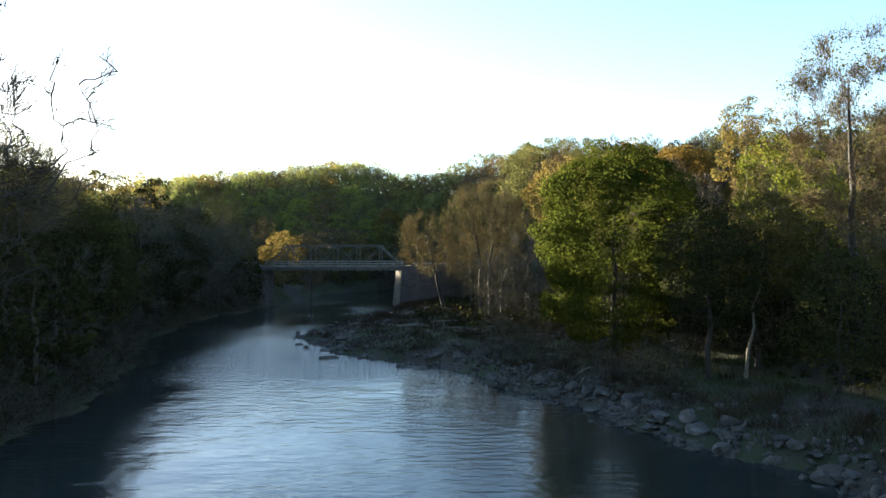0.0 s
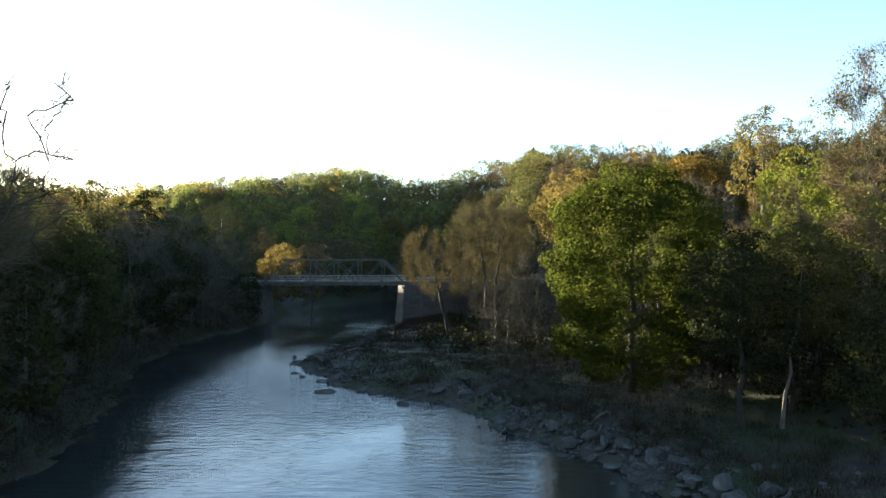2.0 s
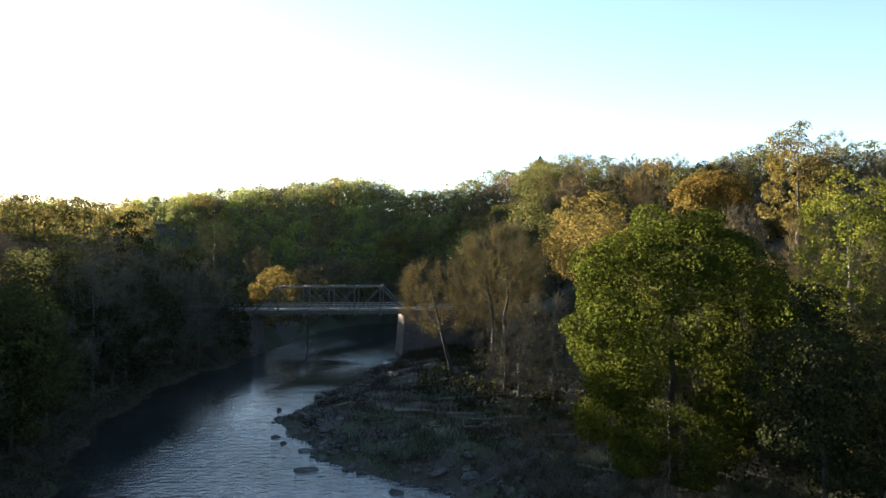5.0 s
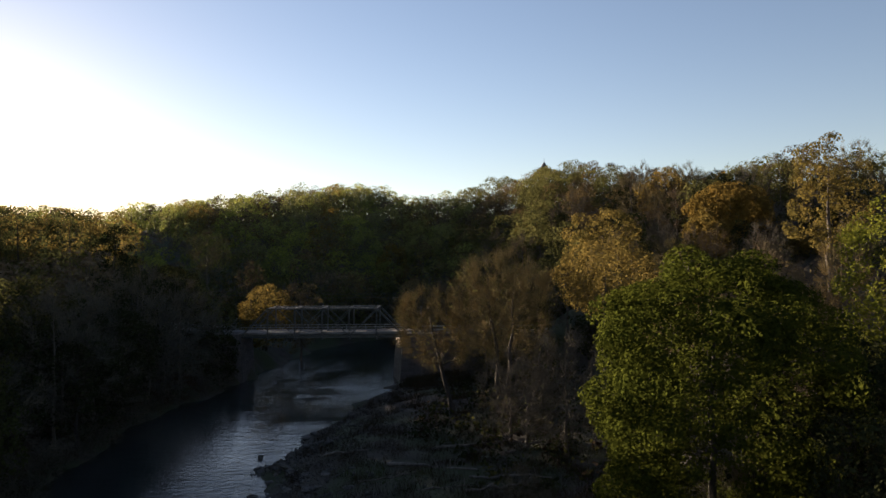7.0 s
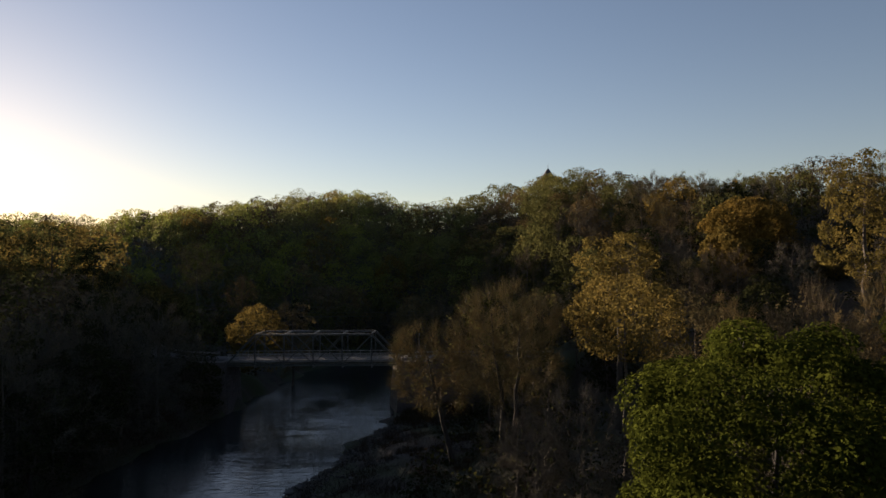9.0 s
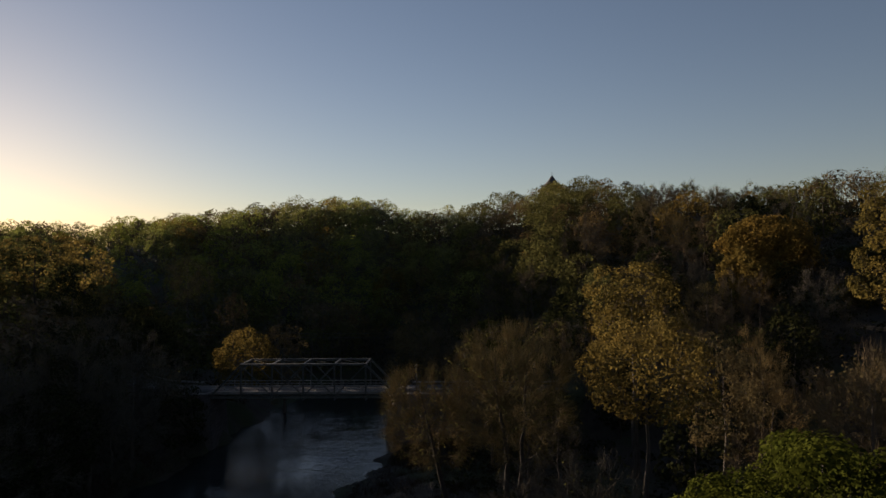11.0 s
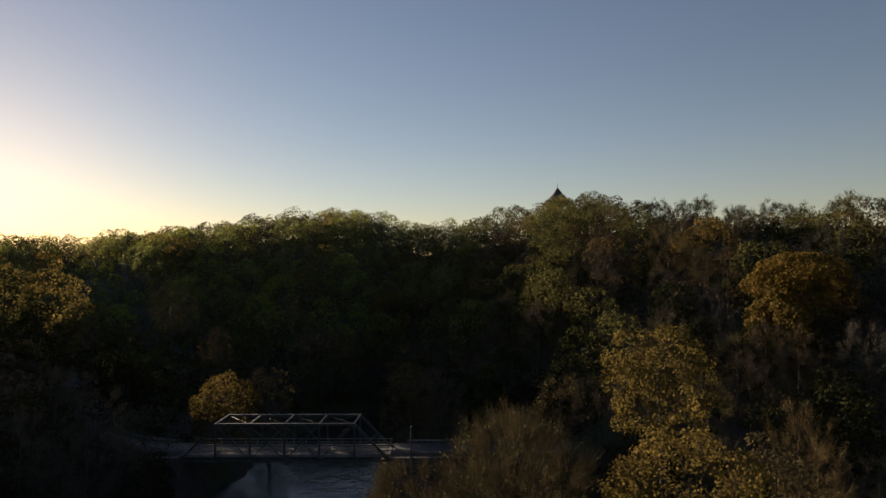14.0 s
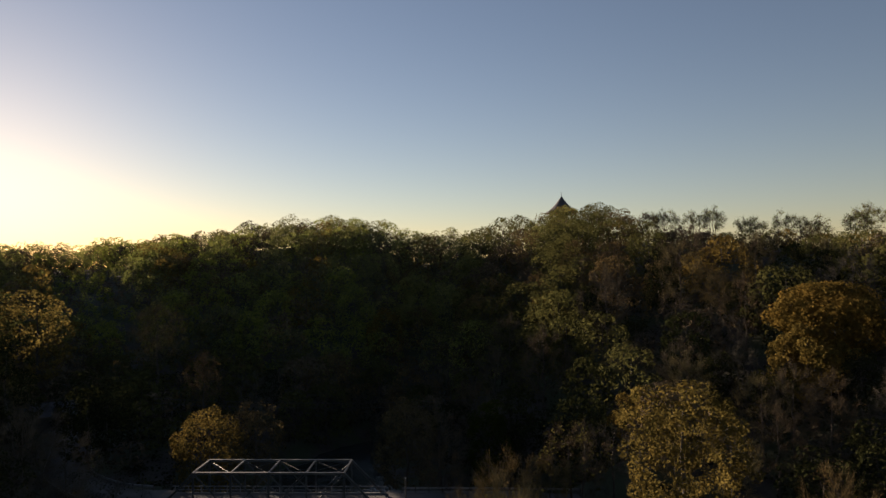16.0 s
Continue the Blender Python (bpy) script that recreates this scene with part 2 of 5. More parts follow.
# ---- trees ----
def tube(path, radii, sides=6):
    """Vertices and faces of a tapered tube along a path."""
    path = np.asarray(path, float)
    d = np.gradient(path, axis=0)
    d /= np.linalg.norm(d, axis=1)[:, None] + 1e-9
    ref = np.where(np.abs(d[:, 2:3]) > 0.9, [[1.0, 0, 0]], [[0, 0, 1.0]])
    u = np.cross(d, ref)
    u /= np.linalg.norm(u, axis=1)[:, None] + 1e-9
    w = np.cross(d, u)
    ang = np.linspace(0, 2 * math.pi, sides, endpoint=False)
    ring = u[:, None] * np.cos(ang)[None, :, None] + w[:, None] * np.sin(ang)[None, :, None]
    v = (path[:, None] + ring * np.asarray(radii)[:, None, None]).reshape(-1, 3)
    f = []
    for k in range(len(path) - 1):
        for s in range(sides):
            f.append((k * sides + s, k * sides + (s + 1) % sides, (k + 1) * sides + (s + 1) % sides, (k + 1) * sides + s))
    return v, f


class Pile:
    """Gathers pieces of one mesh."""

    def __init__(self):
        self.v, self.f, self.n = [], [], 0

    def add(self, v, f):
        self.v.append(np.asarray(v, float))
        self.f.append(np.asarray(f, int) + self.n)
        self.n += len(v)

    def mesh(self, name, mats, index=None, smooth_faces=False):
        return mesh_of(name, np.concatenate(self.v), np.concatenate(self.f), mats, index, smooth_faces)


def bent(rng, a, b, n=6, sag=0.12, lift=0.0):
    a, b = np.asarray(a, float), np.asarray(b, float)
    t = np.linspace(0, 1, n)[:, None]
    length = np.linalg.norm(b - a)
    off = rng.normal(0, sag * length * 0.5, (n, 3)) * np.sin(t * math.pi)
    return a + (b - a) * t + off + np.array([0, 0, 1.0]) * lift * length * np.sin(t * math.pi)


def leaf_faces(rng, centres, size, normals=None, ragged=0.4):
    """A four-sided leaf or leaf bunch at each centre, loosely facing the way its normal goes."""
    k = len(centres)
    n = rng.normal(size=(k, 3)) if normals is None else normals + rng.normal(0, ragged, (k, 3))
    n /= np.linalg.norm(n, axis=1)[:, None] + 1e-9
    a = np.cross(n, rng.normal(size=(k, 3)))
    a /= np.linalg.norm(a, axis=1)[:, None] + 1e-9
    b = np.cross(n, a)
    s = size * rng.uniform(0.55, 1.3, (k, 1))
    v = np.stack([centres - a * s * 0.6, centres - b * s * 0.42 * rng.uniform(0.6, 1.2, (k, 1)), centres + a * s * 0.6,
                  centres + b * s * 0.42 * rng.uniform(0.6, 1.2, (k, 1))], 1).reshape(-1, 3)
    return v, np.arange(4 * k).reshape(-1, 4)


def puff_leaves(rng, centres, out, size, per, leaf, ragged=0.4, three=False):
    """Leaves over the outward side of rounded clumps: they lie along the clump's skin, loosely turned."""
    k = np.maximum(3, (per * (size / size.mean()) ** 1.6 * rng.uniform(0.75, 1.25, len(size))).astype(int))
    c, o, r = np.repeat(centres, k, 0), np.repeat(out, k, 0), np.repeat(size, k)[:, None]
    d = rng.normal(size=c.shape)
    d /= np.linalg.norm(d, axis=1)[:, None]
    side = (d * o).sum(1, keepdims=True)
    d = np.where(side < -0.3, d - 2 * side * o, d)
    c = c + d * r * rng.uniform(0.8, 1.08, (len(c), 1)) * np.array([1.05, 1.05, 0.82])
    v, f = leaf_faces(rng, c, leaf, d + np.array([0, 0, 0.25]), ragged)
    return (v, f[:, :3]) if three else (v, f)


def twig_faces(rng, centres, outward, length, width, up=0.35):
    """Thin tapering twigs that grow outwards and upwards from the centres."""
    k = len(centres)
    d = outward + rng.normal(0, 0.55, (k, 3)) + np.array([0, 0, up])
    d /= np.linalg.norm(d, axis=1)[:, None]
    side = np.cross(d, rng.normal(size=(k, 3)))
    side *= width / np.linalg.norm(side, axis=1)[:, None]
    tip = centres + d * length * rng.uniform(0.5, 1.3, (k, 1))
    v = np.stack([centres - side * 0.5, centres + side * 0.5, tip + side * 0.15, tip - side * 0.15], 1).reshape(-1, 3)
    return v, np.arange(4 * k).reshape(-1, 4)


def tree(name, seed, height, radius, low=0.3, lumps_n=60, leaves=120, leaf=0.3, twigs=0, twig_len=1.0, mats=(None, None), bark=None,
         trunks=1, up=0.35, shape=1.0, clump=0.29, limb=1.0, lean=(0, 0), sides=6, twig_w=0.03, fork=4, inner=0.2, square=2.4):
    """A tree: an Empty at its base over a trunk with limbs and a crown of many clumps with gaps. shape: above 1 wider below, under 1 vase-like."""
    rng = np.random.default_rng(seed)
    root = new(name)
    wood = Pile()
    base_r = 0.018 * height * min(limb, 1.3)
    zc0 = height * low
    cz, hz = (zc0 + height) / 2, (height - zc0) / 2
    # centres of the clumps: evenly spread over a lumpy dome, some inside it
    cl = radius * clump * rng.uniform(0.7, 1.3, lumps_n)
    ph = np.arange(lumps_n) * 2.39996 + rng.uniform(0, 6.3) + rng.normal(0, 0.3, lumps_n)
    u = np.clip(1 - 1.9 * (np.arange(lumps_n) + 0.5) / lumps_n + rng.normal(0, 0.06, lumps_n), -0.92, 1)
    rr = np.where(rng.uniform(size=lumps_n) < inner, rng.uniform(0.35, 0.75, lumps_n), rng.uniform(0.84, 1.04, lumps_n))
    p2, p3 = rng.uniform(0, 6.3, 2)
    bulge = 1 + 0.15 * np.sin(ph * 2 + p2) + 0.15 * np.sin(ph * 3 + u * 4 + p3) + rng.normal(0, 0.05, lumps_n)
    wide = np.maximum(0.02, 1 - np.abs(u) ** square) ** 0.5 * (1 - (shape - 1) * u * 0.5)
    reach = np.maximum(0.3 * radius, radius - cl)
    cc = np.stack([np.cos(ph) * wide * rr * reach * bulge, np.sin(ph) * wide * rr * reach * bulge,
                   cz + u * rr * (hz - cl * 0.7 * (u > 0)) * (1 + rng.normal(0, 0.05, lumps_n))], 1)
    cc[:, 0] += lean[0] * (cc[:, 2] / height)
    cc[:, 1] += lean[1] * (cc[:, 2] / height)
    # trunks
    lines = []
    for k in range(trunks):
        a0 = rng.uniform(0, 2 * math.pi)
        foot = np.array([math.cos(a0), math.sin(a0), 0]) * (0.45 * (trunks > 1))
        top = np.array([lean[0] * 0.8 + math.cos(a0) * radius * 0.3 * (trunks > 1), lean[1] * 0.8 + math.sin(a0) * radius * 0.3 * (trunks > 1), height * 0.82])
        line = bent(rng, foot - [0, 0, 0.6], top, 9, 0.022)
        rad = np.linspace(base_r, base_r * 0.12, 9) / (trunks ** 0.4)
        rad[0] *= 1.35
        wood.add(*tube(line, rad, sides + 1))
        lines.append((line, rad))
    # limbs: first orders go from the trunk to some clumps, the rest branch from the nearest limb
    order = np.argsort(np.linalg.norm(cc - [0, 0, zc0], axis=1))
    tips = np.zeros((lumps_n, 2, 3))
    spine = [(line[j], rad[j]) for line, rad in lines for j in range(2, 9)]
    for idx in order:
        c = cc[idx]
        pts = np.array([s[0] for s in spine])
        cost = np.linalg.norm(pts - c, axis=1) + 1.2 * np.maximum(0, pts[:, 2] - (c[2] - 0.25 * np.linalg.norm(pts - c, axis=1)))
        j = int(np.argmin(cost))
        start, r0 = spine[j]
        ln = np.linalg.norm(c - start)
        r1 = max(0.016 * limb, min(r0 * 0.7, (0.02 + 0.012 * ln) * limb))
        line = bent(rng, start, c, 5, 0.16, 0.05)
        wood.add(*tube(line if fork > 3 else line[::2], np.linspace(r1, 0.012 * limb, 5 if fork > 3 else 3), fork))
        tips[idx] = line[1], line[4]
        spine += [(line[2], r1 * 0.8), (line[4], r1 * 0.55)]
    trunk = new("trunk", wood.mesh("trunk", [bark or BARK], smooth_faces=True))
    trunk.parent = root
    # crown
    out = cc - np.array([lean[0] * 0.5, lean[1] * 0.5, cz])
    out /= np.linalg.norm(out, axis=1)[:, None] + 1e-6
    crown, index = Pile(), []
    if leaves:
        v, f = puff_leaves(rng, cc, out, cl, leaves, leaf)
        crown.add(v, f)
        index += [0] * len(f)
    if twigs:
        k = rng.integers(int(twigs * 0.6), int(twigs * 1.4) + 1, lumps_n)
        t = rng.uniform(0.15, 1, (int(k.sum()), 1)) ** 0.7
        c = np.repeat(tips[:, 0], k, 0) * (1 - t) + np.repeat(tips[:, 1], k, 0) * t + rng.normal(0, 0.06 + 0.12 * radius * clump, (len(t), 3))
        v, f = twig_faces(rng, c, np.repeat(out, k, 0), twig_len, twig_w, up)
        crown.add(v, f)
        index += [1] * len(f)
    part = new("crown", crown.mesh("crown", [mats[0] or TWIG, mats[1] or TWIG], index))
    part.parent = root
    return root

# ---- build: land and water ----
ground()
river()

# ---- materials of built things ----
STEEL = surface("painted_steel", [(0.35, (0.042, 0.049, 0.048)), (0.6, (0.08, 0.088, 0.086)), (0.72, (0.09, 0.055, 0.034))], 0.9, 0.5, 0.25, 0.01, 9.0, 0.2)
GALV = surface("galvanised_steel", [(0.4, (0.2, 0.205, 0.21)), (0.7, (0.3, 0.305, 0.31))], 1.5, 0.45, 0.1, 0.005, 8.0, 0.5)
STONE = surface("masonry", [(0.3, (0.055, 0.049, 0.05)), (0.7, (0.115, 0.1, 0.1))], 0.8, 0.92, 0.6, 0.05, 7.0, vary=0.35)
# lighter, warmer masonry for the bearing pier: sunlight is put into the colour
STONE_SUNLIT = surface("dressed_stone", [(0.3, (0.15, 0.12, 0.092)), (0.7, (0.26, 0.21, 0.16))], 0.9, 0.9, 0.5, 0.04, 7.0, vary=0.3)
MORTAR = surface("mortar", [(0.3, (0.08, 0.075, 0.07)), (0.7, (0.13, 0.12, 0.11))], 1.0, 0.95, 0.4, 0.02)
ROCK = surface("river_rock", [(0.3, (0.04, 0.039, 0.037)), (0.55, (0.085, 0.082, 0.078)), (0.75, (0.2, 0.192, 0.18))], 0.9, 0.85, 0.7, 0.06, 6.0, vary=0.45)
ASPHALT = surface("asphalt", [(0.35, (0.045, 0.045, 0.047)), (0.7, (0.085, 0.083, 0.08))], 0.5, 0.9, 0.3, 0.01, 30.0)
PLANK = surface("weathered_wood", [(0.3, (0.07, 0.06, 0.05)), (0.7, (0.14, 0.122, 0.1))], 1.2, 0.9, 0.5, 0.02, 9.0, stretch=(6, 1, 1))
DRIFT = surface("driftwood", [(0.3, (0.07, 0.06, 0.05)), (0.7, (0.17, 0.15, 0.128))], 2.0, 0.9, 0.5, 0.02, 7.0)
SLATE = surface("dark_roof", [(0.35, (0.035, 0.037, 0.042)), (0.7, (0.075, 0.077, 0.085))], 0.7, 0.7, 0.4, 0.04, 8.0)
WALL_STONE = surface("tower_stone", [(0.3, (0.22, 0.18, 0.14)), (0.7, (0.36, 0.3, 0.24))], 0.6, 0.9, 0.5, 0.05, 8.0)
CONCRETE = surface("concrete", [(0.3, (0.13, 0.13, 0.125)), (0.7, (0.21, 0.205, 0.2))], 0.8, 0.9, 0.3, 0.01, 9.0)
DARK = surface("dark_opening", [(0.3, (0.02, 0.02, 0.022)), (0.7, (0.035, 0.035, 0.038))], 1.0, 0.4, 0.05, 0.01)
WIRE = surface("wire", [(0.3, (0.03, 0.03, 0.03)), (0.7, (0.05, 0.05, 0.05))], 1.0, 0.6, 0.05, 0.01)
STRAW = leaf_material("dry_grass", (0.026, 0.022, 0.014), (0.065, 0.054, 0.034), 0.06)
GRASS = leaf_material("bank_grass", (0.02, 0.034, 0.008), (0.05, 0.075, 0.016), 0.1)
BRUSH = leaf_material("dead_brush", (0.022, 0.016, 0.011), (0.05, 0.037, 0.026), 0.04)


def part(name, bm, mat, parent, label=""):
    """Links a bmesh as one mesh object under a thing or a part."""
    me = bpy.data.meshes.new(name)
    bm.to_mesh(me)
    bm.free()
    me.materials.append(mat)
    ob = new(name, me)
    ob.parent = parent
    if label:
        ob["label"] = label
    return ob


def slab(x0, x1, y0, y1, z0, z1, bevel=0.02, bm=None):
    bm = bm or bmesh.new()
    made = bmesh.ops.create_cube(bm, size=1.0, matrix=Matrix.LocRotScale(((x0 + x1) / 2, (y0 + y1) / 2, (z0 + z1) / 2), None, (x1 - x0, y1 - y0, z1 - z0)))
    if bevel:
        edges = list({ed for v in made["verts"] for ed in v.link_edges})
        bmesh.ops.bevel(bm, geom=edges, offset=bevel, segments=1, affect="EDGES")
    return bm


def beam(p, q, w, h, bm=None):
    """An I-shaped beam from p to q: two flanges and a web."""
    bm = bm or bmesh.new()
    p, q = Vector(p), Vector(q)
    d = q - p
    rot = d.to_track_quat("X", "Z").to_matrix().to_4x4()
    m0 = Matrix.Translation((p + q) / 2) @ rot
    for off, sy, sz in ((h / 2 - 0.02, w, 0.04), (-h / 2 + 0.02, w, 0.04), (0, 0.05, h - 0.08)):
        bmesh.ops.create_cube(bm, size=1.0, matrix=m0 @ Matrix.Translation((0, 0, off)) @ Matrix.Diagonal((d.length, sy, sz, 1)))
    return bm


def rod(p, q, r, sides=8, bm=None, r2=None):
    bm = bm or bmesh.new()
    p, q = Vector(p), Vector(q)
    d = q - p
    bmesh.ops.create_cone(bm, cap_ends=True, segments=sides, radius1=r, radius2=r if r2 is None else r2, depth=d.length,
                          matrix=Matrix.Translation((p + q) / 2) @ d.to_track_quat("Z", "Y").to_matrix().to_4x4())
    return bm


# ---- the bridge ----
BX0, BX1, PANEL = -41.45, -9.35, 5.35
BY0, BY1, BOT, TOPZ, DECK = 151.0, 157.0, 8.75, 14.25, 9.5


def bridge():
    root = tagged(new("truss_bridge"), "grey painted steel through-truss road bridge over a river", "bridge")
    xs = [BX0 + PANEL * i for i in range(7)]
    for y in (BY0, BY1):
        part("bottom_chord", beam((BX0, y, BOT), (BX1, y, BOT), 0.3, 0.42), STEEL, root)
        part("top_chord", beam((xs[1] - 0.1, y, TOPZ), (xs[5] + 0.1, y, TOPZ), 0.36, 0.32), STEEL, root)
        part("end_post", beam((BX0, y, BOT), (xs[1], y, TOPZ), 0.32, 0.32), STEEL, root)
        part("end_post", beam((BX1, y, BOT), (xs[5], y, TOPZ), 0.32, 0.32), STEEL, root)
        for x in xs[1:6]:
            part("post", beam((x, y, BOT), (x, y, TOPZ), 0.24, 0.24), STEEL, root)
        for a0, b0 in ((1, 2), (2, 3), (4, 3), (5, 4), (3, 4), (3, 2)):
            part("diagonal", beam((xs[a0], y, TOPZ - 0.1), (xs[b0], y, BOT + 0.1), 0.1, 0.16), STEEL, root)
        inner = 0.45 if y == BY0 else -0.45
        rail = part("railing", slab(BX0, BX1, y + inner - 0.03, y + inner + 0.03, DECK + 1.02, DECK + 1.14, 0.01), GALV, root)
        part("lower_rail", slab(BX0, BX1, y + inner - 0.025, y + inner + 0.025, DECK + 0.5, DECK + 0.6, 0.01), GALV, rail)
        for k in range(17):
            x = BX0 + 0.4 + k * (BX1 - BX0 - 0.8) / 16
            part("baluster", slab(x - 0.05, x + 0.05, y + inner - 0.09, y + inner - 0.035, DECK, DECK + 1.15, 0), GALV, rail)
    for i, x in enumerate(xs):
        part("floor_beam", beam((x, BY0 - 0.5, BOT - 0.25), (x, BY1 + 0.5, BOT - 0.25), 0.26, 0.55), STEEL, root)
        if 0 < i < 6:
            part("top_strut", beam((x, BY0, TOPZ + 0.02), (x, BY1, TOPZ + 0.02), 0.22, 0.24), STEEL, root)
        if 0 < i < 5:
            part("top_brace", rod((x, BY0, TOPZ), (xs[i + 1], BY1, TOPZ), 0.03, 6), STEEL, root)
            part("top_brace", rod((x, BY1, TOPZ), (xs[i + 1], BY0, TOPZ), 0.03, 6), STEEL, root)
    for k in range(5):
        y = BY0 + 0.9 + k * 1.05
        part("stringer", beam((BX0, y, DECK - 0.42), (BX1, y, DECK - 0.42), 0.16, 0.34), STEEL, root)
    part("deck", slab(BX0, BX1, BY0 + 0.32, BY1 - 0.32, DECK - 0.22, DECK, 0.02), ASPHALT, root, "worn grey roadway slab")
    for y in (BY0 + 0.32, BY1 - 0.32):
        part("kerb", slab(BX0, BX1, y - 0.15, y + 0.15, DECK - 0.3, DECK + 0.14, 0.02), CONCRETE, root)


def masonry(name, label, x0, x1, y0, y1, z0, z1, batter, seed, course=0.62):
    """An abutment: a mortar core with dressed stones in courses on the faces that look over the river."""
    rng = random.Random(seed)
    bm = slab(x0 + 0.06, x1 - 0.06, y0 + 0.06, y1 - 0.06, z0, z1, 0)
    for v in bm.verts:
        k = (z1 - v.co.z) / (z1 - z0)
        v.co.x += batter * k
    ob = part(name, bm, MORTAR, None)
    tagged(ob, label, "abutment", kind="structure")
    shapes = []
    for k in range(6):
        b = slab(-0.5, 0.5, -0.5, 0.5, -0.5, 0.5, 0)
        for v in b.verts:
            v.co += Vector((rng.uniform(-0.03, 0.03), rng.uniform(-0.12, 0.12), rng.uniform(-0.04, 0.04)))
        me = bpy.data.meshes.new("stone")
        b.to_mesh(me)
        b.free()
        me.materials.append(STONE)
        shapes.append(me)
    z, n = z0, 0
    while z < z1 - 0.1:
        h = min(course, z1 - z)
        shift = batter * (z1 - z - h / 2) / (z1 - z0)
        x = x0 + shift - 0.05
        while x < x1 + shift:
            w = min(rng.uniform(0.9, 1.7), x1 + shift - x + 0.05)
            if w > 0.15:
                st = new("stone", rng.choice(shapes))
                st.matrix_world = Matrix.LocRotScale((x + w / 2, y0 + 0.06, z + h / 2), None, (w - 0.05, 0.35, h - 0.05))
                st.parent = ob
            x += w
        for face in ((x0, 1), (x1, -1)):
            y = y0 + 0.35
            while y < y1 - 0.2:
                w = min(rng.uniform(1.0, 1.8), y1 - y)
                st = new("stone", rng.choice(shapes))
                st.matrix_world = Matrix.LocRotScale((face[0] + shift + 0.02 * face[1], y + w / 2, z + h / 2), Euler((0, 0, math.pi / 2)), (w - 0.05, 0.35, h - 0.05))
                st.parent = ob
                y += w
        z += h


def bearing_pier():
    """The skewed, battered end of the east abutment that carries the bridge: courses of long stones."""
    rng = random.Random(17)
    owner = bpy.data.objects["abutment_east"]
    z = -1.2
    while z < 8.2:
        h = min(0.62, 8.25 - z)
        out = 0.95 * (8.25 - z) / 9.4
        y = 149.9
        while y < 158:
            y1 = min(158.2, y + rng.uniform(1.2, 2.4))
            a0, b0 = (-9.3 - 2.1 * (v - 149.9) / 8.3 - out - rng.uniform(0, 0.07) for v in (y, y1))
            bm = bmesh.new()
            low = [bm.verts.new(p) for p in ((a0, y + 0.02, z + 0.02), (-9.0 - out, y + 0.02, z + 0.02), (-9.0 - out, y1 - 0.02, z + 0.02), (b0, y1 - 0.02, z + 0.02))]
            high = [bm.verts.new(v.co + Vector((0.05 if k in (0, 3) else 0, 0, h - 0.04))) for k, v in enumerate(low)]
            bm.faces.new(reversed(low))
            bm.faces.new(high)
            for k in range(4):
                bm.faces.new((low[k], low[(k + 1) % 4], high[(k + 1) % 4], high[k]))
            part("stone", bm, STONE_SUNLIT, owner)
            y = y1
        z += h


def strip(name, label, line, width, lift, mat, thick=0.25, category="road"):
    """A road along a line of (x, y, z)."""
    pts = [Vector(p) for p in line]
    v, f = [], []
    for i, p in enumerate(pts):
        d = (pts[min(i + 1, len(pts) - 1)] - pts[max(i - 1, 0)]).normalized()
        s = Vector((-d.y, d.x, 0)).normalized() * width / 2
        for q in (p + s, p - s):
            v += [q + Vector((0, 0, lift)), q + Vector((0, 0, lift - thick))]
    for i in range(len(pts) - 1):
        a0 = i * 4
        f += [(a0, a0 + 2, a0 + 6, a0 + 4), (a0 + 1, a0 + 5, a0 + 7, a0 + 3), (a0, a0 + 4, a0 + 5, a0 + 1), (a0 + 2, a0 + 3, a0 + 7, a0 + 6)]
    ob = new(name, mesh_of(name, v, f, [mat]))
    tagged(ob, label, category, kind="structure")


def guardrail(label, line):
    """A steel beam guardrail on posts along a line."""
    root = tagged(new("guardrail"), label, "guardrail", "guardrails along the road")
    pts = [Vector(p) for p in line]
    v, f = [], []
    prof = [(0.0, 0.42), (0.05, 0.49), (0.0, 0.56), (0.0, 0.6), (0.05, 0.67), (0.0, 0.74)]
    for i, p in enumerate(pts):
        d = (pts[min(i + 1, len(pts) - 1)] - pts[max(i - 1, 0)]).normalized()
        s = Vector((-d.y, d.x, 0)).normalized()
        v += [p + s * (o + 0.02) + Vector((0, 0, h)) for o, h in prof] + [p + s * (o - 0.02) + Vector((0, 0, h)) for o, h in reversed(prof)]
    k = 2 * len(prof)
    for i in range(len(pts) - 1):
        f += [(i * k + j, i * k + (j + 1) % k, (i + 1) * k + (j + 1) % k, (i + 1) * k + j) for j in range(k)]
    rail = new("rail", mesh_of("rail", v, f, [GALV]))
    rail.parent = root
    for p in pts:
        part("post", slab(p.x - 0.07, p.x + 0.07, p.y - 0.12, p.y - 0.02, p.z - 0.5, p.z + 0.78, 0.01), PLANK, root)


def arc(pts, step=2.0):
    """Points at even steps along a smooth line through the given points."""
    pts = np.array(pts, float)
    d = np.r_[0, np.cumsum(np.linalg.norm(np.diff(pts, axis=0), axis=1))]
    t = np.arange(0, d[-1], step)
    out = np.stack([np.interp(t, d, pts[:, k]) for k in range(3)], 1)
    for _ in range(6):
        out[1:-1] = out[1:-1] * 0.5 + (out[2:] + out[:-2]) * 0.25
    return out


ROAD_W = arc([(-41.6, 154, 9.5), (-52, 155.5, 9.5), (-62, 163, 9.6), (-70, 178, 9.6), (-80, 195, float(ground_z(-80, 195)) + 0.5), (-105, 212, float(ground_z(-105, 212)) + 0.4)])
ROAD_E = arc([(-9.2, 154, 9.5), (10, 154, 9.5), (28, 153, 9.6)])


